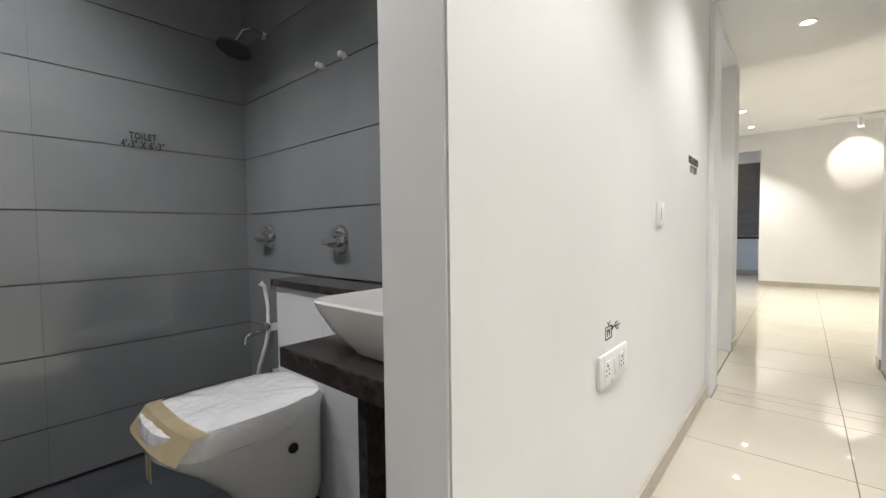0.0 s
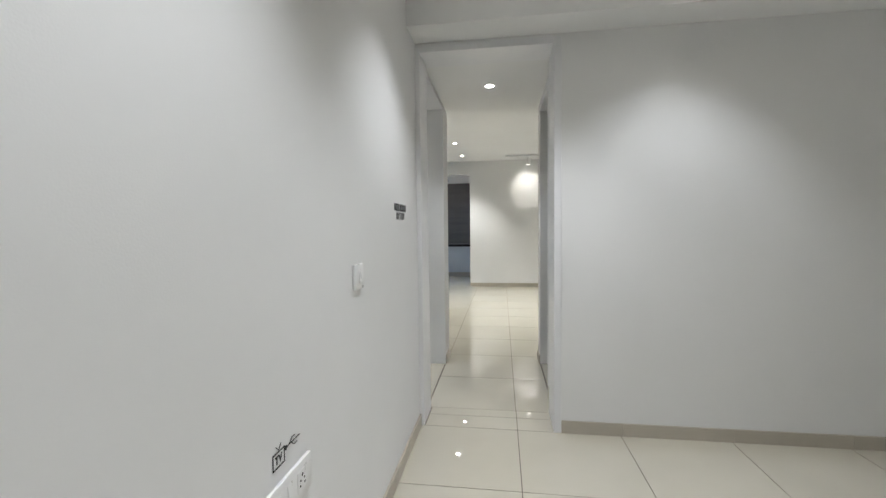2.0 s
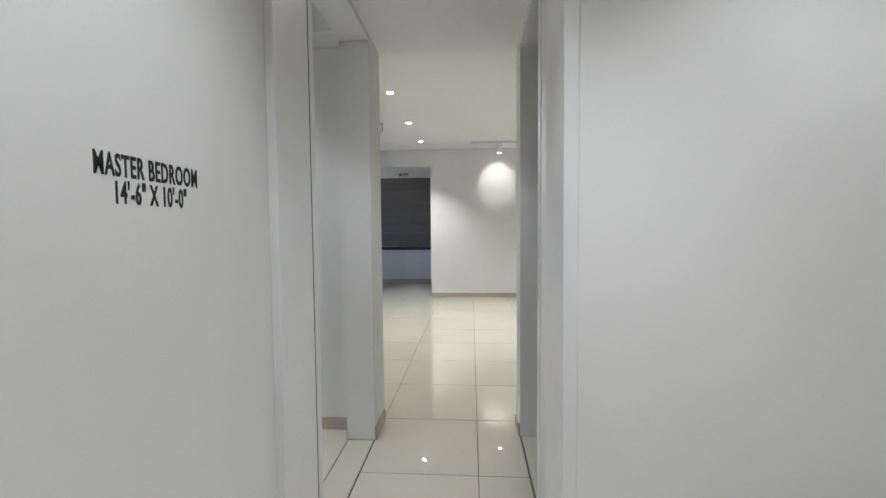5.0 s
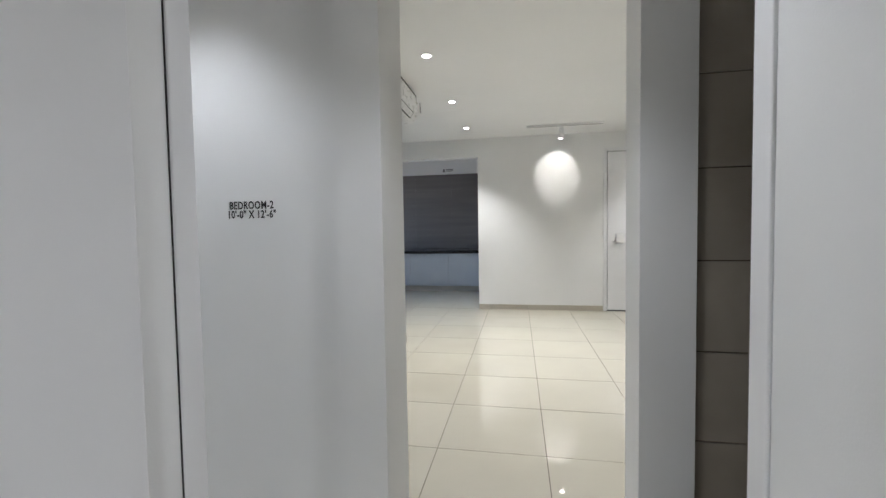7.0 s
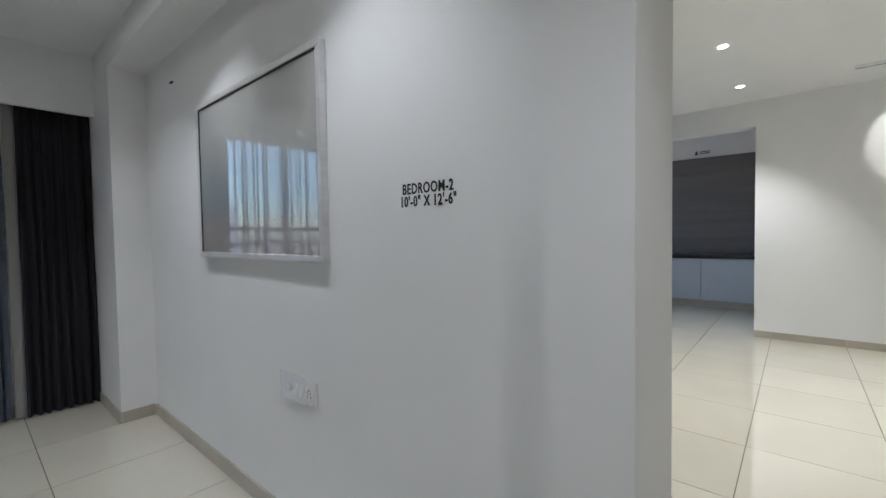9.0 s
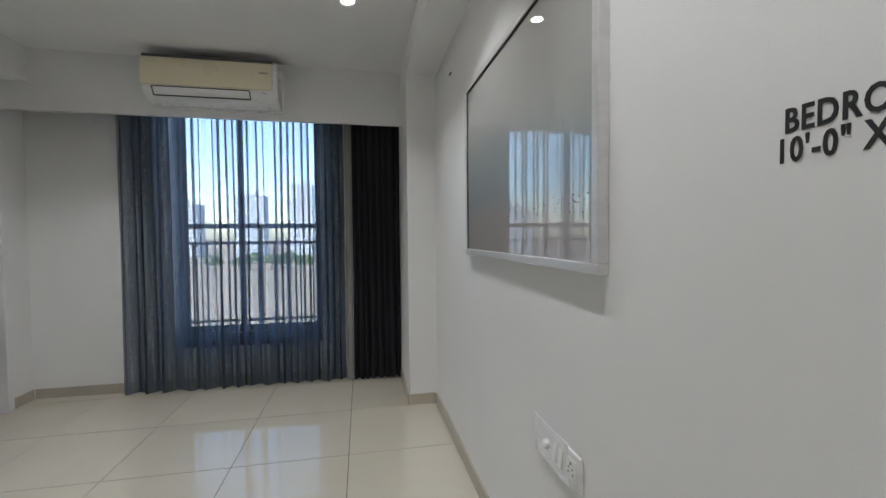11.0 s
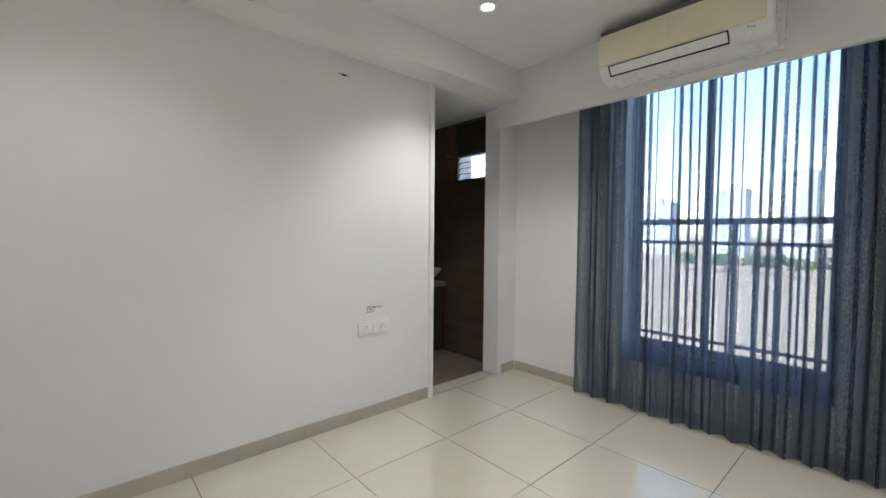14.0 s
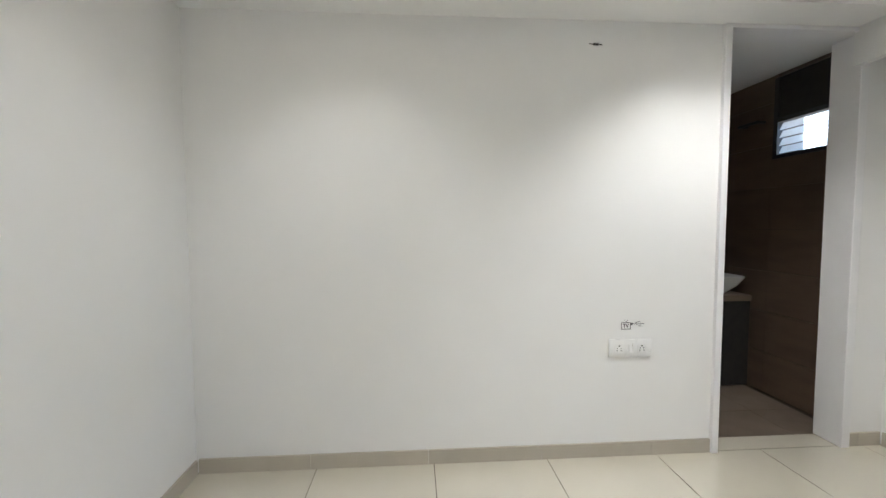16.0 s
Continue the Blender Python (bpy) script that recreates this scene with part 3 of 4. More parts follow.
def curtain(name, label, y0, y1, x, z0, z1, fold, depth, material, seed, loose=0.35, curl=0.0):
    """Hanging cloth with uneven pleats that open towards the hem."""
    rng = random.Random(seed)
    ph, cols = 0.0, []
    n = int((y1 - y0) / 0.004)
    step = 1.0
    for i in range(n + 1):
        if i % 17 == 0:
            step = rng.uniform(1 - loose, 1 + loose)
        ph += 2 * math.pi * 0.004 / fold * step
        cols.append((y0 + (y1 - y0) * i / n, ph, 0.75 + 0.5 * noise.noise((i * 0.05, seed, 0))))
    bm = bmesh.new()
    rows = 26
    grid = []
    for j in range(rows + 1):
        f = j / rows
        z = z1 + (z0 - z1) * f
        row = []
        for y, p, a in cols:
            sway = 0.014 * noise.noise((y * 5, z * 0.9, seed + 3))
            amp = depth * a * (0.55 + 0.45 * f)
            sx = math.sin(p + 0.25 * math.sin(z * 1.7 + y * 4))
            row.append(bm.verts.new((x + amp * (abs(sx) ** 0.75) * (1 if sx > 0 else -1) + sway, y + sway * 0.7 + curl * math.sin(2 * p), z + (0.012 * noise.noise((y * 7, 0, seed)) if j == rows else 0))))
        grid.append(row)
    for a, b in zip(grid, grid[1:]):
        for i in range(n):
            bm.faces.new((a[i], a[i + 1], b[i + 1], b[i]))
    bmesh.ops.recalc_face_normals(bm, faces=bm.faces[:])
    t = thing(name, label, "curtain", (x, (y0 + y1) / 2, z0))
    c = under(part("cloth", bm, material, None, "", True), t)
    under(part("heading_tape", bm_box(x - 0.01, x + 0.01, y0, y1, z1, z1 + 0.03, 0.002), material), t)
    under(part("track", bm_box(x - 0.012, x + 0.012, y0 - 0.02, y1 + 0.02, z1 + 0.03, z1 + 0.055, 0.002), ALU), t)
    return t


curtain("sheer_curtain", "slate blue sheer voile curtain drawn across the window", -0.870, 0.765, -3.755, 0.018, 2.32, 0.122, 0.046, SHEER, 3, 0.5, 0.0205)
curtain("blackout_curtain", "charcoal blackout curtain gathered beside the column", 0.835, 1.222, -3.745, 0.012, 2.32, 0.05, 0.034, BLACKOUT, 8, 0.2)
curtain("curtain_lining", "grey lining edge between the two curtains", 0.778, 0.832, -3.765, 0.02, 2.32, 0.16, 0.012, LINING, 5)


# ---- air conditioners ----
def air_conditioner(at, m_rot, width=0.86, shell=LIT_CREAM, label="wall-mounted split air conditioner, warm light painted into its cream front panel, closed louvre"):
    """Wall-hung split unit, back at local y = 0, front towards -y."""
    t = thing("air_conditioner", label, "air conditioner", at, "air conditioners")
    t.rotation_euler = (0, 0, m_rot)
    w = width / 2
    prof = [(0, 0), (-0.10, 0.0), (-0.175, 0.035), (-0.205, 0.085), (-0.212, 0.20), (-0.198, 0.272), (-0.17, 0.295), (0, 0.295)]
    bm = bm_loft([[(x, y, z) for y, z in prof] for x in (-w, w)])
    bmesh.ops.bevel(bm, geom=[e for e in bm.edges if abs(e.verts[0].co.x - e.verts[1].co.x) < 1e-5], offset=0.006, segments=2, affect="EDGES")
    part("body", bm, PLASTIC, t, "white plastic casing", True)
    fr = [(-0.2115, 0.087), (-0.2175, 0.092), (-0.2215, 0.20), (-0.2065, 0.274), (-0.2, 0.272), (-0.213, 0.2)]
    part("front_panel", bm_loft([[(x, y, z) for y, z in fr] for x in (-w + 0.004, w - 0.03)]), shell, t, "smooth front panel", True)
    part("louvre", bm_loft([[(x, y, z) for y, z in ((-0.203, 0.082), (-0.211, 0.078), (-0.182, 0.036), (-0.125, 0.008), (-0.12, 0.014), (-0.176, 0.042))] for x in (-w + 0.07, w - 0.19)]), PLASTIC, t, "long closed white air louvre", True)
    for z in (0.080, 0.030):
        y = -0.2085 if z > 0.05 else -0.176
        part("louvre_gap", bm_box(-w + 0.064, w - 0.184, y - 0.003, y + 0.006, z - 0.003, z + 0.003), DARK, t)
    for x in (-w + 0.062, w - 0.187):
        part("louvre_gap", bm_loft([[(k, y, z) for y, z in ((-0.2125, 0.08), (-0.19, 0.075), (-0.15, 0.035), (-0.178, 0.03))] for k in (x, x + 0.005)]), DARK, t)
    part("top_grille", boxes(*[(-w + 0.02, w - 0.02, -0.165 + i * 0.022, -0.151 + i * 0.022, 0.294, 0.2985) for i in range(7)]), AC_GREY, t, "slotted intake grille")
    # Solid dark strip: the intake slot's shade put into its colour.
    part("grille_shadow", bm_box(-w + 0.01, w - 0.03, -0.2065, -0.17, 0.2745, 0.2925), SLOT_GREY, t, "dark strip painting the shade in the intake slot")
    for i in range(3):
        part("indicator", bm_box(w - 0.105 + i * 0.012, w - 0.097 + i * 0.012, -0.209, -0.2035, 0.070 - i * 0.004, 0.076 - i * 0.004), AC_GREY, t)
    part("badge", bm_box(w - 0.115, w - 0.06, -0.2275, -0.2205, 0.197, 0.206), AC_GREY, t, "small pale badge")
    part("back_plate", bm_box(-w + 0.02, w + 0.012, -0.03, -0.001, -0.012, 0.28, 0.002), PLASTIC, t)
    return t


air_conditioner((-3.579, -0.09, 2.135), radians(90))
air_conditioner((-0.779, 3.78, 2.335), radians(90), 0.86, PLASTIC, "white wall-mounted split air conditioner in the living room")


# ---- framed picture ----
pic = thing("framed_picture", "silver framed misty shore print behind reflective glass", "picture", (-1.62, 1.424, 1.11))
PX0, PX1, PZ0, PZ1, PF = -2.192, -1.055, 1.11, 1.894, 0.026
for a, b, c, d in ((PX0, PX1, PZ1 - PF, PZ1), (PX0, PX1, PZ0, PZ0 + PF), (PX0, PX0 + PF, PZ0 + PF, PZ1 - PF), (PX1 - PF, PX1, PZ0 + PF, PZ1 - PF)):
    under(part("frame", bm_box(a, b, 1.396, 1.4245, c, d, 0.003), ALU), pic)
under(part("print", bm_box(PX0 + PF, PX1 - PF, 1.404, 1.416, PZ0 + PF, PZ1 - PF), painting_material(PZ0, PZ1), None, "pale sea and sand print"), pic)
bm = bmesh.new()
rng = random.Random(4)
for i in range(90):
    x = rng.uniform(-1.85, -1.10)
    z = PZ0 + 0.135 + 0.05 * rng.random() - 0.05 * (x + 1.1)* 0.3
    w = rng.uniform(0.003, 0.008)
    bm_box(x, x + w, 1.4030, 1.4045, z, z + rng.uniform(0.002, 0.004), bm=bm)
tagged(under(part("flecks", bm, FLECK, None, "small brown painted flecks"), pic), kind="stuff")
# Thin dark strips inside the frame, along the top and left only.
for a, b, c, d in ((PX0 + PF, PX1 - PF, PZ1 - PF - 0.006, PZ1 - PF), (PX0 + PF, PX0 + PF + 0.005, PZ0 + PF, PZ1 - PF - 0.006)):
    under(part("dark_edge_strip", bm_box(a, b, 1.399, 1.404, c, d), DARK), pic)


# ---- switches, sockets and wall lettering ----
def plate_thing(name, label, m, w, h, sockets=(), rockers=(), knob=None, film=False):
    t = thing(name, label, "socket" if sockets else "switch")
    t.matrix_basis = m
    part("plate", bm_box(-w / 2, w / 2, -h / 2, h / 2, 0.0005, 0.011, 0.0035), PLASTIC, t, "", True)
    for x in sockets:
        s = part("socket", bm_box(x - 0.024, x + 0.024, -0.026, 0.026, 0.009, 0.0125, 0.001), PLASTIC, t)
        for px, py, r in ((0, 0.013, 0.0042), (-0.0095, 0.001, 0.003), (0.0095, 0.001, 0.003), (-0.0115, -0.012, 0.003), (0.0115, -0.012, 0.003)):
            part("pin_hole", bm_tube([(x + px, py, 0.0115), (x + px, py, 0.0132)], r, 8), DARK, s)
    for x in rockers:
        bm = bm_loft([[(x - 0.010, -0.025, 0.010), (x + 0.010, -0.025, 0.010), (x + 0.010, 0.025, 0.010), (x - 0.010, 0.025, 0.010)], [(x - 0.009, -0.023, 0.018), (x + 0.009, -0.023, 0.018), (x + 0.009, 0.023, 0.0125), (x - 0.009, 0.023, 0.0125)]])
        part("rocker", bm, PLASTIC, t, "", True)
        part("rocker_gap", bm_box(x + 0.0105, x + 0.0125, -0.024, 0.026, 0.0105, 0.0116), AC_GREY, t)
    if knob is not None:
        part("knob", bm_tube([(knob, 0, 0.010), (knob, 0, 0.024), (knob, 0, 0.026)], [0.014, 0.012, 0.008], 16), PLASTIC, t, "round fan regulator knob", True)
    if film:
        bm = bmesh.new()
        bm_box(-w / 2 - 0.004, w / 2 - 0.055, -h / 2 - 0.012, h / 2 + 0.010, 0.0112, 0.0122, bm=bm)
        part("film", bm, FILM, t, "protective plastic film still on")
    return t


def tv_icon(m):
    t = thing("tv_icon", "small black TV and USB symbols printed on the wall", "wall sign")
    t.matrix_basis = m
    w, h, e = 0.026, 0.019, 0.003
    part("outline", boxes((-w, w, h - e, h, 0.0006, 0.0016), (-w, w, -h, -h + e, 0.0006, 0.0016), (-w, -w + e, -h, h, 0.0006, 0.0016), (w - e, w, -h, h, 0.0006, 0.0016)), BLACK, t)
    part("aerial", bm_tube([(-0.011, 0.033, 0.001), (0, 0.021, 0.001), (0.011, 0.033, 0.001)], 0.0010, 5), BLACK, t)
    letters = text_mesh("lettering", ["TV"], 0.030, 0.020, Matrix.Identity(4), BLACK)
    letters.parent = t
    c = 0.065
    part("usb_stem", bm_tube([(c - 0.030, 0.010, 0.001), (c + 0.034, 0.010, 0.001)], 0.0014, 6), BLACK, t)
    part("usb_dot", bm_tube([(c - 0.034, 0.010, 0.0006), (c - 0.034, 0.010, 0.0018)], 0.0062, 12), BLACK, t)
    part("usb_branch", bm_tube([(c - 0.018, 0.010, 0.001), (c - 0.004, 0.021, 0.001), (c + 0.010, 0.021, 0.001)], 0.0013, 6), BLACK, t)
    part("usb_branch", bm_tube([(c - 0.008, 0.010, 0.001), (c + 0.006, -0.001, 0.001), (c + 0.020, -0.001, 0.001)], 0.0013, 6), BLACK, t)
    return t


plate_thing("wall_socket", "white double socket plate on the bedroom wall", at_wall(FACE_PX, 0, -1.505, 0.605), 0.232, 0.094, (-0.062, 0.062), (0.0,))
tv_icon(at_wall(FACE_PX, 0, -1.530, 0.705))
plate_thing("light_switch", "white single light switch on the bedroom wall", at_wall(FACE_PX, 0, -0.984, 1.066), 0.090, 0.090, (), (0.0,))
plate_thing("wall_socket", "white socket and regulator plate with film, under the picture", at_wall(FACE_NY, -1.285, 1.425, 0.607), 0.255, 0.088, (0.085,), (0.0, 0.035), -0.045, True)
plate_thing("wall_socket", "white double socket plate on the bedroom wall", at_wall(FACE_PY, -2.390, -1.52, 0.588), 0.232, 0.094, (-0.062, 0.062), (0.0,))
tv_icon(at_wall(FACE_PY, -2.368, -1.52, 0.705))


def lettering(name, lines, width, height, m):
    o = text_mesh(name, lines, width, height, m, BLACK)
    return tagged(o, "black printed room lettering on the wall", "wall lettering")


lettering("wall_lettering", ["BEDROOM-2", "10'-0\" X 12'-6\""], 0.208, 0.068, at_wall(FACE_NY, -0.583, 1.425, 1.320))
lettering("wall_lettering", ["MASTER BEDROOM", "14'-6\" X 10'-0\""], 0.238, 0.082, at_wall(FACE_PX, 0, -0.325, 1.320))
lettering("wall_lettering", ["TOILET", "4'-3\" X 6'-3\""], 0.165, 0.070, at_wall(FACE_PX, -1.858, -2.198, 1.435))
lettering("wall_lettering", ["DO NOT USE"], 0.170, 0.030, at_wall(FACE_NY, -1.017, -1.731, 1.146))


def hook(m):
    t = thing("wall_wire_stub", "short capped wire end on the bedroom wall", "wire")
    t.matrix_basis = m
    part("cap", bm_tube([(-0.012, 0, 0.004), (0.012, 0, 0.004)], 0.006, 8), DARK, t, "", True)
    part("wire", bm_tube([(-0.036, 0.003, 0.003), (-0.015, 0, 0.004), (0.02, 0, 0.005), (0.034, -0.003, 0.003)], 0.002, 6), DARK, t, "", True)
    return t


hook(at_wall(FACE_PY, -2.176, -1.52, 2.150))
stub = thing("ceiling_wire", "short dark wire stub hanging from the living room ceiling", "wire", (-0.60, 4.45, 2.64))
part("wire", bm_tube([(0, 0, -0.001), (0.004, 0, -0.05), (0.002, 0.004, -0.11)], 0.0045, 8), SLOT_GREY, stub, "", True)
part("rose", bm_tube([(0, 0, -0.0005), (0, 0, -0.006)], 0.014, 12), PLASTIC, stub, "", True)
hook(at_wall(FACE_NY, -2.62, 1.425, 2.13))

# ---- track spotlight on the living room ceiling ----
tr = thing("track_light", "white ceiling track with one spotlight switched on", "ceiling light", (1.03, 5.78, 2.64))
under(part("track", bm_box(0.58, 1.58, 5.765, 5.795, 2.615, 2.6395, 0.002), PLASTIC), tr)
# Track slot as a dark strip, with the shadow there put into its colour.
under(part("slot", bm_box(0.585, 1.575, 5.772, 5.788, 2.6135, 2.616), SLOT_GREY, None, "dark strip for the track's slot and the shadow under it"), tr)
under(part("adapter", bm_box(0.99, 1.07, 5.768, 5.792, 2.600, 2.615, 0.002), PLASTIC), tr)
under(part("stem", bm_tube([(1.03, 5.78, 2.60), (1.03, 5.78, 2.565)], 0.008, 10), PLASTIC, None, "", True), tr)
under(part("spot_head", bm_tube([(1.03, 5.755, 2.585), (1.03, 5.795, 2.455)], [0.034, 0.034], 20), PLASTIC, None, "", True), tr)
under(part("lens", bm_tube([(1.03, 5.7952, 2.4545), (1.03, 5.796, 2.452)], 0.028, 20), LAMP, None, "glowing lens", True), tr)
sp = new("track_lamp", bpy.data.lights.new("track_lamp", "SPOT"))
sp.data.energy, sp.data.spot_size, sp.data.spot_blend, sp.data.shadow_soft_size, sp.data.color = 3.0, radians(54), 0.3, 0.012, (1.0, 0.96, 0.86)
sp.matrix_world = look((1.03, 5.80, 2.44), (1.03, 6.39, 2.10))

# ---- kitchen seen through the opening ----
run = thing("kitchen_counter", "dark kitchen worktop on a pale base with grey plinth", "counter", (-2.1, 8.55, 0))
under(part("worktop", bm_box(-2.595, -0.157, 8.23, 8.846, 0.765, 0.812, 0.004), GRANITE, None, "dark granite worktop"), run)
for i in range(3):
    x = -0.16 - 0.8 * i
    under(part("base_panel", bm_box(x - 0.797, x - 0.002, 8.29, 8.846, 0.10, 0.764, 0.002), KITCHEN_PALE, None, "pale base panel"), run)
under(part("plinth", bm_box(-2.595, -0.157, 8.27, 8.80, 0.0, 0.098), SKIRT, None, "grey plinth"), run)
splash = thing("kitchen_wall_panels", "dark grey backsplash panels above the worktop", "wall panel", (-2.1, 8.84, 0.82))
for i in range(3):
    for j in range(5):
        x, z = -0.16 - 0.8 * i, 0.816 + 0.326 * j
        under(part("panel", bm_box(x - 0.7995, x - 0.0005, 8.832, 8.848, z, z + 0.3256), KITCHEN_DARK), splash)
sign = thing("wall_sticker", "small black sign sticker with unreadable bars", "wall sign", (-0.95, 8.849, 2.52))
under(part("symbol", bm_tube([(-1.12, 8.849, 2.50), (-1.12, 8.849, 2.565)], [0.028, 0.010], 8), BLACK), sign)
for z in (2.515, 2.545):
    under(part("bar", bm_box(-1.07, -0.92, 8.846, 8.8495, z, z + 0.014), BLACK), sign)


# ---- toilet with wall-hung WC ----
def superellipse(cx, cy, a, b, z, p=2.6, n=32):
    pts = []
    for k in range(n):
        t = 2 * math.pi * k / n
        c, s = math.cos(t), math.sin(t)
        pts.append((cx + a * abs(c) ** (2 / p) * (1 if c > 0 else -1), cy + b * abs(s) ** (2 / p) * (1 if s > 0 else -1), z))
    return pts


wc = thing("toilet", "white wall-hung toilet with film-wrapped seat and yellow tape", "toilet", (-1.02, -1.9, 0.06))
CX = -1.02
under(part("bowl", bm_loft([superellipse(CX, -2.03, 0.145, 0.125, 0.055, 3), superellipse(CX, -2.04, 0.158, 0.145, 0.10, 3), superellipse(CX, -2.075, 0.170, 0.180, 0.20, 3), superellipse(CX, -2.12, 0.172, 0.222, 0.29, 3.6), superellipse(CX, -2.155, 0.183, 0.252, 0.345, 3.6), superellipse(CX, -2.157, 0.185, 0.256, 0.385, 3.6), superellipse(CX, -2.157, 0.180, 0.250, 0.392, 3.6)]), CERAMIC, None, "glazed white bowl", True), wc)
under(part("seat", bm_loft([superellipse(CX, -2.16, 0.183, 0.252, 0.3925, 3.6), superellipse(CX, -2.16, 0.188, 0.258, 0.398, 3.6), superellipse(CX, -2.16, 0.188, 0.258, 0.410, 3.6), superellipse(CX, -2.16, 0.183, 0.252, 0.414, 3.6)]), CERAMIC, None, "white seat ring", True), wc)
under(part("lid", bm_loft([superellipse(CX, -2.16, 0.186, 0.255, 0.4145, 3.6), superellipse(CX, -2.16, 0.190, 0.260, 0.420, 3.6), superellipse(CX, -2.16, 0.188, 0.258, 0.434, 3.6), superellipse(CX, -2.16, 0.165, 0.235, 0.442, 3.6)]), CERAMIC, None, "white closed lid", True), wc)
bm = bm_loft([superellipse(CX, -2.17, 0.196, 0.262, z, 3.8, 48) for z in (0.372, 0.40, 0.425)] + [superellipse(CX, -2.17, 0.196 * k, 0.262 * k, z, 3.8, 48) for k, z in ((0.97, 0.446), (0.8, 0.454), (0.55, 0.457), (0.25, 0.458))])
for v in bm.verts:
    d = noise.noise(v.co * 11) * 0.010 + noise.noise(v.co * 29) * 0.005
    v.co += Vector((v.co.x - CX, v.co.y + 2.17, 0)).normalized() * d * 0.9 + Vector((0, 0, abs(d) * 0.9 + (0.018 * noise.noise(v.co * 9) if v.co.z < 0.39 else 0)))
under(part("film_wrap", bm, FILM, None, "wrinkled clear plastic film", True), wc)
bm = bmesh.new()
g = []
for i in range(9):
    a = i / 8
    row = []
    for j in range(5):
        x = CX - 0.20 + 0.40 * a
        y = -2.355 - 0.088 * j / 4 + 0.035 * (2 * a - 1) ** 4 + 0.012 * noise.noise((i, j, 2))
        z = 0.466 - 0.02 * (2 * a - 1) ** 4 - 0.06 * max(0, j - 2) / 2 + 0.005 * noise.noise((i, j, 5))
        row.append(bm.verts.new((x, y, z)))
    g.append(row)
for a, b in zip(g, g[1:]):
    for j in range(4):
        bm.faces.new((a[j], a[j + 1], b[j + 1], b[j]))
bmesh.ops.solidify(bm, geom=bm.faces[:], thickness=0.0012)
under(part("tape", bm, TAPE, None, "yellowed masking tape across the lid", True), wc)
for dx in (0.0, 0.035):
    under(part("tape_end", bm_box(CX - 0.05 + dx, CX - 0.028 + dx, -2.418, -2.4165, 0.27, 0.40), TAPE, None, "loose tape end"), wc)
under(part("bolt_cap", bm_tube([(CX + 0.155, -2.06, 0.29), (CX + 0.178, -2.06, 0.292)], 0.017, 12), DARK, None, "dark fixing hole", True), wc)

box = thing("cistern_box", "pale tiled cistern box with a dark granite ledge", "cistern box", (-0.8, -1.82, 0))
under(part("core", bm_box(-1.235, -0.158, -1.893, -1.733, 0, 0.785), WHITE_TILE), box)
for i in range(3):
    x0, x1 = ((-1.24, -0.90), (-0.897, -0.52), (-0.517, -0.158))[i]
    for z0, z1 in ((0.0, 0.26), (0.263, 0.52), (0.523, 0.784)):
        under(part("tile", bm_box(x0, x1, -1.901, -1.893, z0, z1), WHITE_TILE), box)
under(part("ledge", bm_box(-1.265, -0.158, -1.915, -1.732, 0.786, 0.815, 0.003), GRANITE, None, "dark brown granite ledge"), box)

vanity = thing("vanity_counter", "dark granite vanity top with granite side panel", "counter", (-0.4, -2.05, 0))
under(part("top", bm_box(-0.640, -0.158, -2.205, -1.903, 0.645, 0.700, 0.004), GRANITE), vanity)
under(part("side_panel", bm_box(-0.335, -0.305, -2.18, -1.903, 0.0, 0.644, 0.003), GRANITE), vanity)


def wash_basin(at, hx, hy, label, label2="basin"):
    t = thing("wash_basin", label, "basin", at)
    def ring(kx, ky, z, p=7):
        return superellipse(0, 0, hx * kx, hy * ky, z, p, 40)
    bm = bm_loft([ring(0.62, 0.55, 0.0, 4), ring(0.66, 0.6, 0.012, 4), ring(0.82, 0.78, 0.055), ring(0.96, 0.95, 0.108), ring(1.0, 1.0, 0.130), ring(0.985, 0.98, 0.136), ring(0.955, 0.945, 0.132), ring(0.86, 0.84, 0.09), ring(0.6, 0.55, 0.045, 4), ring(0.1, 0.12, 0.036, 2)])
    part("bowl", bm, CERAMIC, t, "", True)
    part("waste", bm_tube([(0, 0, 0.035), (0, 0, 0.042)], 0.022, 16), CHROME, t, "chrome waste", True)
    return t


wash_basin((-0.335, -2.03, 0.701), 0.205, 0.155, "white rectangular countertop basin with flared rim")


def mixer(x, y, z):
    t = thing("shower_mixer", "chrome concealed mixer valve on grey tiles", "tap", (x, y, z), "mixer valves")
    part("plate", bm_tube([(0, 0, 0.01), (0, -0.008, 0.01), (0, -0.011, 0.01)], [0.062, 0.062, 0.056], 28), CHROME, t, "", True)
    part("body", bm_tube([(0, -0.011, 0), (0, -0.055, 0)], 0.024, 20), CHROME, t, "", True)
    part("lever", bm_tube([(-0.055, -0.05, -0.004), (0.0, -0.052, 0), (0.05, -0.05, 0.004)], [0.011, 0.019, 0.014], 12), CHROME, t, "", True)
    part("diverter", bm_tube([(0, -0.011, 0.045), (0, -0.04, 0.045)], 0.014, 14), CHROME, t, "", True)
    return t


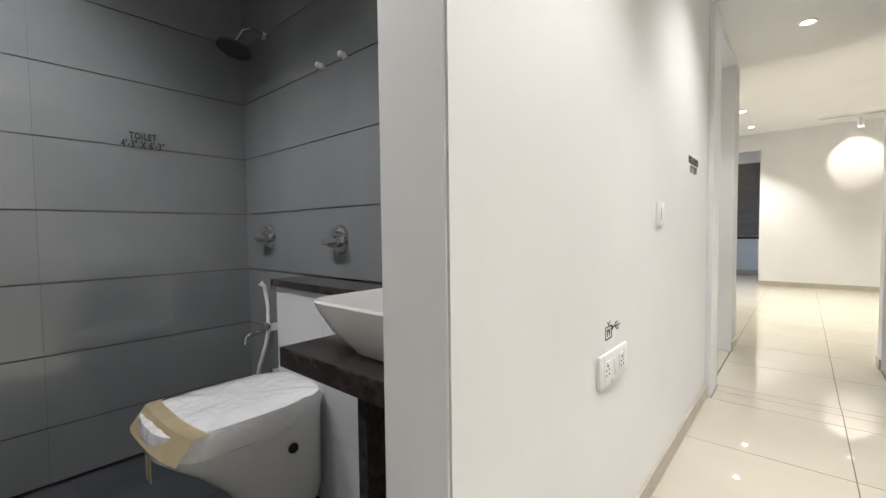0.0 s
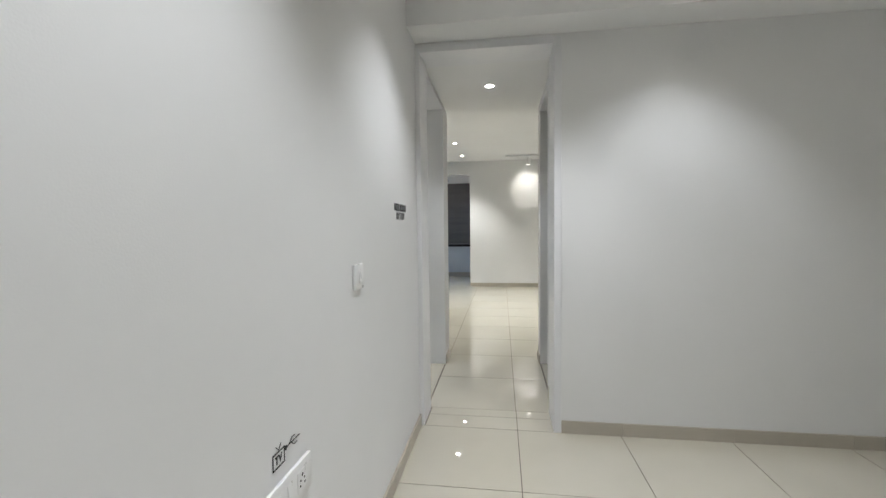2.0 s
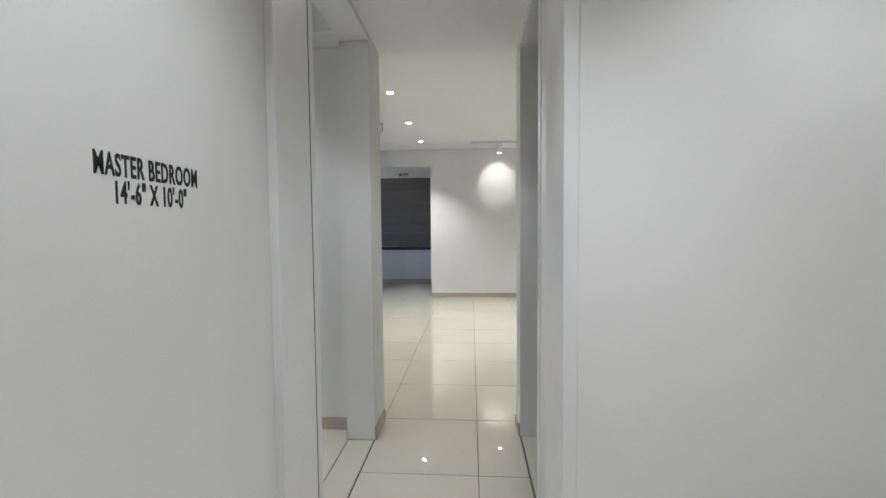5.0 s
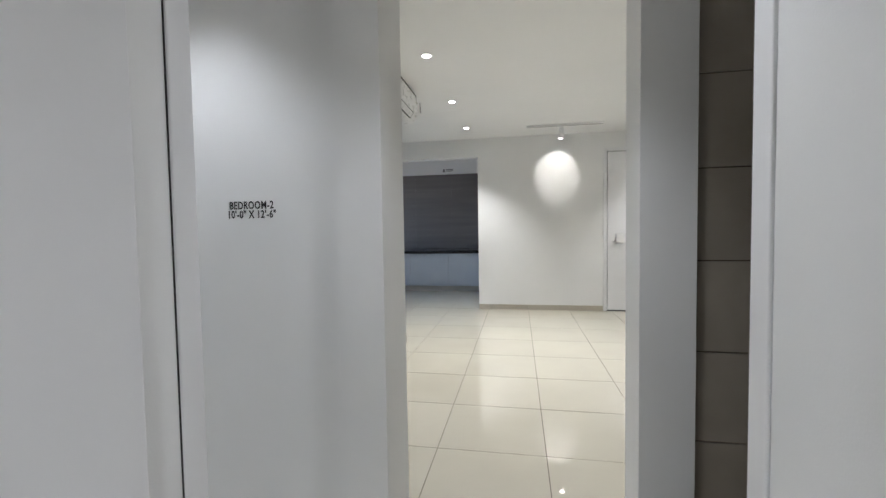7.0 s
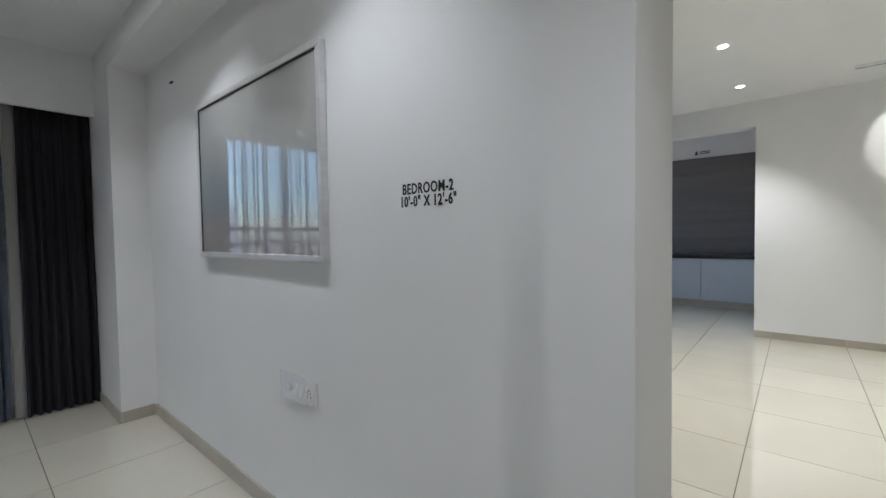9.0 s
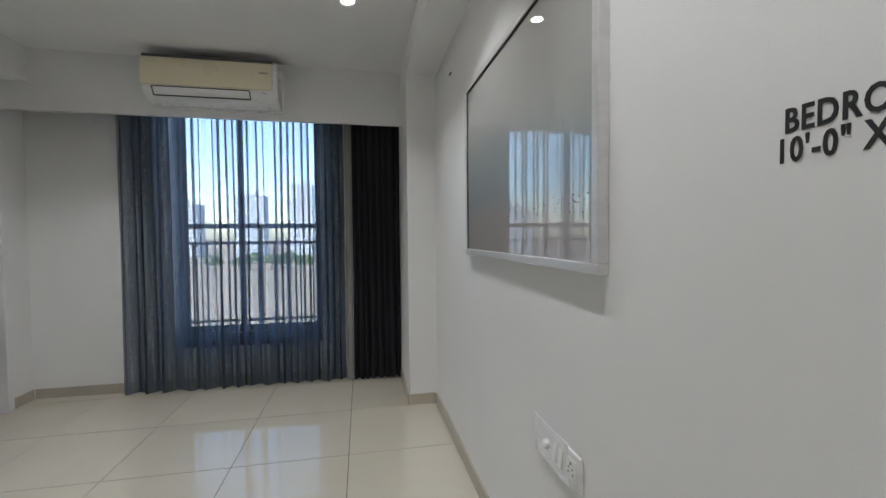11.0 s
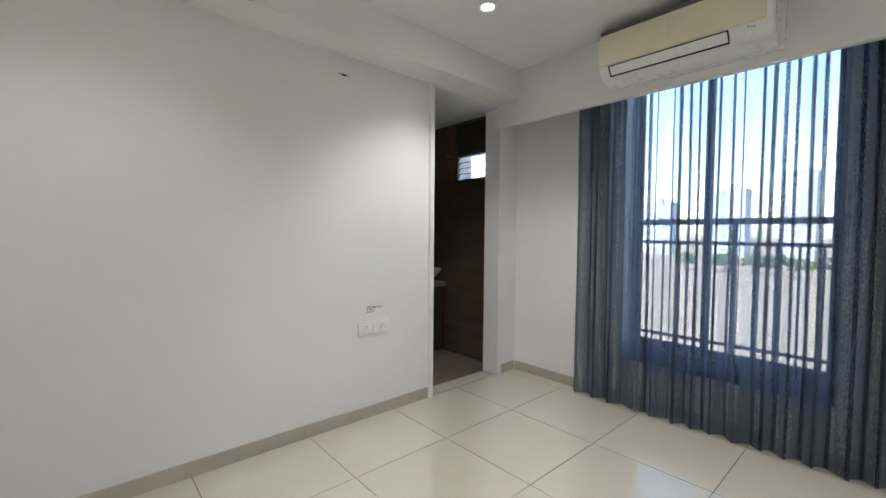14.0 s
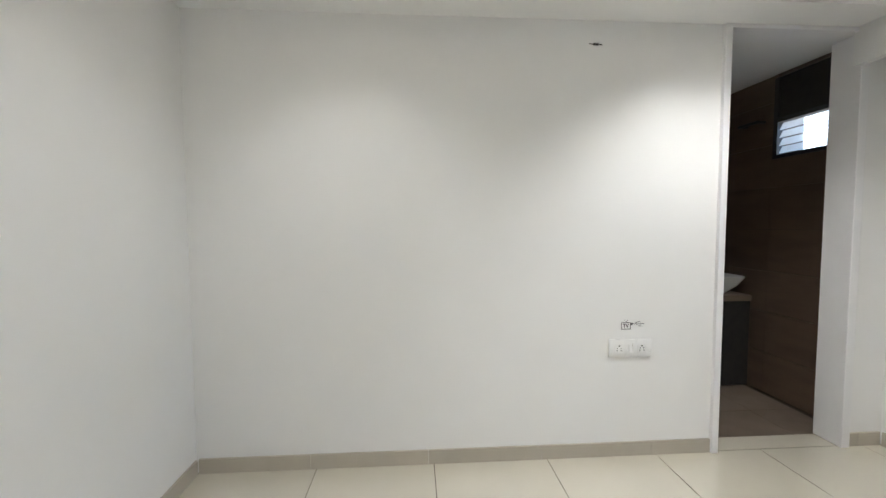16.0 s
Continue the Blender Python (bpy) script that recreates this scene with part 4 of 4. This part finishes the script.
mixer(-1.61, -1.7315, 0.985)
mixer(-1.013, -1.7315, 0.970)
sh = thing("wall_shower", "chrome wall shower arm with a dark round head", "shower", (-1.61, -1.7315, 1.99))
part("flange", bm_tube([(0, 0, 0), (0, -0.008, 0)], 0.028, 20), CHROME, sh, "", True)
part("arm", bm_tube([(0, -0.008, 0), (0, -0.06, 0.005), (0, -0.11, -0.02), (0, -0.14, -0.075)], 0.010, 12), CHROME, sh, "", True)
part("collar", bm_tube([(0, -0.14, -0.075), (0, -0.148, -0.100)], [0.013, 0.022], 14), CHROME, sh, "", True)
part("rose", bm_tube([(0, -0.148, -0.100), (0, -0.152, -0.112), (0, -0.155, -0.122)], [0.03, 0.078, 0.078], 28), RUBBER, sh, "dark round shower rose", True)
spout = thing("bath_spout", "chrome wall spout above the floor", "tap", (-1.61, -1.7315, 0.515))
part("flange", bm_tube([(0, 0, 0), (0, -0.008, 0)], 0.026, 18), CHROME, spout, "", True)
part("pipe", bm_tube([(0, -0.008, 0), (0, -0.12, 0), (0, -0.142, -0.012), (0, -0.148, -0.045)], 0.013, 12), CHROME, spout, "", True)
hf = thing("health_faucet", "white and chrome hand spray with a hanging hose", "hand spray", (-1.30, -1.80, 0.6))
under(part("holder", bm_box(-1.285, -1.236, -1.94, -1.90, 0.60, 0.635, 0.005), CHROME, None, "chrome holder", True), hf)
under(part("spray", bm_tube([(-1.272, -1.925, 0.60), (-1.272, -1.925, 0.70), (-1.275, -1.935, 0.785), (-1.28, -1.95, 0.80)], [0.007, 0.007, 0.008, 0.011], 12), PLASTIC, None, "", True), hf)
under(part("trigger", bm_tube([(-1.27, -1.915, 0.77), (-1.265, -1.905, 0.80)], 0.006, 8), CHROME, None, "", True), hf)
under(part("hose", bm_tube([(-1.272, -1.925, 0.60), (-1.278, -1.935, 0.54), (-1.305, -1.95, 0.45), (-1.335, -1.95, 0.38), (-1.345, -1.93, 0.30), (-1.33, -1.88, 0.25), (-1.28, -1.80, 0.28)], 0.008, 10), HOSE, None, "white hose", True), hf)
under(part("valve", bm_tube([(-1.245, -1.885, 0.43), (-1.245, -1.93, 0.43)], 0.012, 12), CHROME, None, "chrome valve", True), hf)
for x in (-1.116, -0.958):
    h = thing("pipe_plug", "white capped pipe stub in the grey tiles", "pipe cap", (x, -1.7315, 1.706), "pipe stubs")
    part("cap", bm_tube([(0, 0, 0), (0, -0.03, 0), (0, -0.034, 0)], [0.012, 0.012, 0.008], 12), PLASTIC, h, "", True)
    part("collar", bm_tube([(0, 0, 0), (0, -0.006, 0)], 0.022, 14), PLASTIC, h, "", True)

# ---- bathroom behind the bedroom ----
wash_basin((-3.62, -2.62, 0.702), 0.19, 0.21, "white countertop basin in the dark bathroom")
bv = thing("bathroom_counter", "stone bathroom counter on dark side panels", "counter", (-3.2, -2.7, 0))
under(part("top", bm_box(-3.818, -2.5, -3.29, -2.385, 0.655, 0.70, 0.004), BROWN_FLOOR), bv)
under(part("front_panel", bm_box(-3.818, -2.5, -2.42, -2.40, 0.0, 0.654, 0.002), DARK), bv)
lw = thing("window_2", "small louvred bathroom window with a dark upper panel", "window", (-3.9, -1.98, 1.7), kind="structure")
for a in ((-3.87, -3.815, -2.258, -2.225, 1.702, 2.268), (-3.87, -3.815, -1.735, -1.702, 1.702, 2.268), (-3.87, -3.815, -2.225, -1.735, 1.702, 1.73), (-3.87, -3.815, -2.225, -1.735, 1.955, 1.985)):
    under(part("window_frame", bm_box(*a), DARK_METAL), lw)
under(part("fan_panel", bm_box(-3.86, -3.83, -2.225, -1.735, 1.985, 2.268), DARK, None, "black upper panel"), lw)
for i in range(4):
    z = 1.735 + i * 0.055
    p = under(part("louvre_slat", bm_loft([[(-3.86, y, z + 0.05), (-3.855, y, z + 0.052), (-3.83, y, z + 0.004), (-3.835, y, z)] for y in (-2.222, -1.738)]), FROST, None, "frosted glass louvre"), lw)
    p.visible_shadow = False
rod = thing("towel_rod", "dark towel rod on the brown tiles", "towel rod", (-3.81, -2.4, 1.98))
under(part("bar", bm_tube([(-3.75, -2.50, 1.98), (-3.75, -2.32, 1.98)], 0.011, 10), DARK_METAL, None, "", True), rod)
for y in (-2.49, -2.33):
    under(part("bracket", bm_tube([(-3.8125, y, 1.98), (-3.75, y, 1.98)], 0.010, 10), DARK_METAL, None, "", True), rod)


# ---- outside: field, trees and far towers ----
GZ = -13.0
struct("ground", boxes((-3000, 3000, -3000, 3000, GZ - 1, GZ)), FIELD, "dry field reaching the horizon", "ground")


def tower(x, y, w, d, storeys, seed):
    t = thing("apartment_tower", "far apartment tower with rows of windows, distance haze put into its colours", "building", (x, y, GZ), "far towers")
    hgt = storeys * 3.1
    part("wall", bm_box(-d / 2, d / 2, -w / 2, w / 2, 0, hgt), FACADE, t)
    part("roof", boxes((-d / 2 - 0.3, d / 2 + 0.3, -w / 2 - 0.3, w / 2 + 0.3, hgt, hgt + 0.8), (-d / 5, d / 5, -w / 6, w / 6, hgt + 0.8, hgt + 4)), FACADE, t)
    me = None
    for s in range(storeys):
        for k in range(4):
            yy = -w / 2 + w * (k + 0.5) / 4
            if me is None:
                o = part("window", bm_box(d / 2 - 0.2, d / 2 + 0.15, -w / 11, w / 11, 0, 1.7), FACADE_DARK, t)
                me = o.data
            else:
                o = new("window", me)
                o.parent = t
            o.location = (0, yy, 0.9 + s * 3.1)
    return t


rng = random.Random(11)
for i, (y, w, st) in enumerate(((-62, 20, 14), (-34, 16, 17), (-14, 18, 12), (6, 15, 16), (26, 20, 18), (52, 17, 13), (84, 22, 15), (-100, 24, 12))):
    tower(-300 - rng.uniform(0, 60), y * 1.25, w, 16, st, i)


def far_tree(x, y, h, seed):
    r = random.Random(seed)
    t = thing("tree", "bushy green tree at the edge of the field", "tree", (x, y, GZ), "far trees")
    part("trunk", bm_tube([(0, 0, 0), (0.1, 0, h * 0.3), (0.0, 0.2, h * 0.6)], [0.3, 0.22, 0.1], 7), BARK, t)
    bm = bmesh.new()
    for i in range(80):
        a, k = r.uniform(0, 6.28), r.random() ** 0.5
        c = Vector((math.cos(a) * k * h * 0.45, math.sin(a) * k * h * 0.5, h * (0.35 + 0.65 * r.random() * (1 - 0.4 * k))))
        bmesh.ops.create_icosphere(bm, subdivisions=1, radius=h * r.uniform(0.05, 0.11), matrix=Matrix.Translation(c) @ Matrix.Diagonal((1, 1, 0.7, 1)))
    part("crown", bm, LEAF, t)
    return t


protos = [far_tree(-190, -60, 7.5, 1), far_tree(-196, -52, 6.0, 2), far_tree(-188, -45, 8.5, 3)]
for i in range(30):
    copy_thing(protos[i % 3], Matrix.Translation((-190 + rng.uniform(-18, 12), -38 + i * 5.2 + rng.uniform(-2, 2), GZ)) @ Matrix.Rotation(rng.uniform(0, 6), 4, "Z"))


# ---- pieces: skirting, wall tiles, floor tiles ----
MESHES = {}


def piece(name, parent, x0, x1, y0, y1, z0, z1, material):
    """One box piece as an object of its own; alike pieces share a mesh."""
    key = (name, material.name, round(x1 - x0, 3), round(y1 - y0, 3), round(z1 - z0, 3))
    if key not in MESHES:
        bm = bm_box(0, x1 - x0, 0, y1 - y0, 0, z1 - z0)
        bmesh.ops.recalc_face_normals(bm, faces=bm.faces[:])
        me = bpy.data.meshes.new(name)
        bm.to_mesh(me)
        bm.free()
        me.materials.append(material)
        MESHES[key] = me
    ob = new(name, MESHES[key])
    ob.parent = parent
    ob.location = Vector((x0, y0, z0)) - (parent.location if parent else Vector())
    return ob


def skirting(name, axis, fixed, out, a0, a1, first, label="beige tile skirting along the wall"):
    """Skirting pieces 0.6 m long on one wall; out: side of the wall on which they stand."""
    t = thing(name, label, "skirting", kind="structure")
    cuts = [a0] + [first + 0.6 * k for k in range(-20, 30) if a0 + 0.02 < first + 0.6 * k < a1 - 0.02] + [a1]
    lo, hi = sorted((fixed, fixed + out * 0.011))
    for p, q in zip(cuts, cuts[1:]):
        if axis == "x":
            piece("skirting_tile", t, p + 0.0008, q - 0.0008, lo, hi, 0.0, 0.075, SKIRT)
        else:
            piece("skirting_tile", t, lo, hi, p + 0.0008, q - 0.0008, 0.0, 0.075, SKIRT)


skirting("baseboard_master_west", "y", 0.0, 1, -2.24, 0.098, -0.49)
skirting("baseboard_master_north", "x", 0.11, -1, 0.862, 3.19, 1.214)
skirting("baseboard_bedroom_south", "x", -1.52, 1, -2.850, -0.17, -2.519)
skirting("baseboard_bedroom_south_end", "x", -1.52, 1, -3.85, -3.657, -3.119)
skirting("baseboard_bedroom_west", "y", -3.864, 1, -1.505, 1.22, -0.98)
skirting("baseboard_bedroom_north", "x", 1.425, -1, -3.14, -0.17, -2.519)
skirting("baseboard_bedroom_column", "x", 1.225, -1, -3.85, -3.142, -2.519)
skirting("baseboard_bedroom_column_side", "y", -3.152, 1, 1.228, 1.41, 0.0)
skirting("baseboard_bedroom_east", "y", -0.157, -1, -1.505, 0.41, -0.98)
skirting("baseboard_living_north", "x", 6.39, -1, -0.155, 1.688, 0.0)
skirting("baseboard_living_west", "y", -0.78, 1, 1.59, 4.345, 2.178)
skirting("baseboard_corridor_west", "y", 0.0, 1, 1.302, 1.565, 2.178)
skirting("baseboard_corridor_east", "y", 0.852, -1, 1.392, 1.565, 2.178)
skirting("baseboard_corridor_east_near", "y", 0.852, -1, 0.368, 0.66, 2.178)


def tile_floor(parent, x0, x1, y0, y1, ox, oy, material, size=0.6, joint=0.0042, top=0.0):
    """Floor tiles on a grid through (ox, oy), cut off at the edges."""
    def cuts(a, b, o):
        k = math.floor((a - o) / size)
        out = [a]
        while o + (k + 1) * size < b - 0.004:
            k += 1
            if o + k * size > a + 0.004:
                out.append(o + k * size)
        return out + [b]
    xs, ys = cuts(x0, x1, ox), cuts(y0, y1, oy)
    for p, q in zip(xs, xs[1:]):
        for r, s in zip(ys, ys[1:]):
            piece("tile", parent, p + joint / 2, q - joint / 2, r + joint / 2, s - joint / 2, top - 0.010, top, material)


tile_floor(floor, 0.0, 3.2, -4.4, 0.107, 0.603, 0.107, TILE)
for a, b, c, d in ((0.03, 0.603, 0.107, 0.27), (0.603, 0.84, 0.107, 0.27), (0.03, 0.603, 0.27, 0.376), (0.603, 0.84, 0.27, 0.376)):
    piece("threshold_tile", floor, a + 0.002, b - 0.002, c + 0.002, d - 0.002, -0.010, 0.0, TILE)
tile_floor(floor, 0.0, 0.852, 0.376, 1.579, 0.6, 0.377, TILE)
piece("threshold_tile", floor, -0.155, -0.008, 0.463, 1.297, -0.010, 0.0, TILE)
piece("threshold_tile", floor, 0.861, 1.022, 0.722, 1.387, -0.010, 0.0, TILE)
tile_floor(floor, -3.864, -0.159, -1.52, 1.425, -3.148, 0.219, TILE)
piece("threshold_tile", floor, -3.603, -2.891, -1.655, -1.524, -0.010, 0.0, TILE)
tile_floor(floor, -4.2, 4.2, 1.579, 6.39, 0.0, 2.178, TILE)
tile_floor(floor, -2.6, -0.157, 6.39, 8.27, 0.0, 2.178, TILE)
tile_floor(floor_toilet, -1.86, -0.01, -3.75, -1.73, -1.0, -2.2, DARK_FLOOR, 0.3, 0.003, -0.012)
tile_floor(floor_bathroom, -3.81, -2.17, -3.3, -1.66, -3.5, -2.0, BROWN_FLOOR, 0.6, 0.003, -0.012)


def wall_tiles(name, label, axis, face, out, a0, a1, z0, z1, zj, row, length, offset, material, hole=None):
    """Rows of wall tiles, 8 mm proud of the wall; hole: (a0, a1, z0, z1) left open."""
    t = thing(name, label, "wall tiles", kind="structure")
    lo, hi = sorted((face, face - out * 0.0075))
    k = math.floor((z0 - zj) / row)
    zs = [z0] + [zj + row * i for i in range(k, k + 14) if z0 + 0.01 < zj + row * i < z1 - 0.01] + [z1]
    aa = [a0] + [offset + length * i for i in range(-12, 12) if a0 + 0.01 < offset + length * i < a1 - 0.01] + [a1]
    for p, q in zip(zs, zs[1:]):
        for r, s in zip(aa, aa[1:]):
            spans = [(r + 0.0006, s - 0.0006, p + 0.0026, q - 0.0026)]
            if hole and r < hole[1] and s > hole[0] and p < hole[3] and q > hole[2]:
                spans = [(r, min(s, hole[0]), p, q), (max(r, hole[1]), s, p, q), (max(r, hole[0]), min(s, hole[1]), p, min(q, hole[2])), (max(r, hole[0]), min(s, hole[1]), max(p, hole[3]), q)]
            for b, c, d, e in spans:
                if c - b > 0.004 and e - d > 0.004:
                    if axis == "x":
                        piece("tile", t, b, c, lo, hi, d, e, material)
                    else:
                        piece("tile", t, lo, hi, b, c, d, e, material)


wall_tiles("wall_tiles_toilet_west", "large matt grey toilet wall tiles with dark joints", "y", -1.8625, 1, -3.75, -1.732, 0, 2.42, 0.817, 0.293, 1.2, -2.56, GREY_TILE)
wall_tiles("wall_tiles_toilet_north", "large matt grey toilet wall tiles with dark joints", "x", -1.7385, -1, -1.862, -0.158, 0, 2.42, 0.817, 0.293, 1.2, -0.66, GREY_TILE)
wall_tiles("wall_tiles_bathroom_west", "dark brown bathroom wall tiles", "y", -3.8125, 1, -3.3, -1.662, 0, 2.29, 0.30, 0.30, 0.6, -2.26, BROWN_TILE, (-2.26, -1.70, 1.70, 2.27))
wall_tiles("wall_tiles_common_toilet", "beige stone toilet wall tiles with dark joints", "x", 1.4225, -1, 1.028, 2.49, 0, 2.4, 0.809, 0.3033, 0.6, 1.62, BEIGE_TILE)
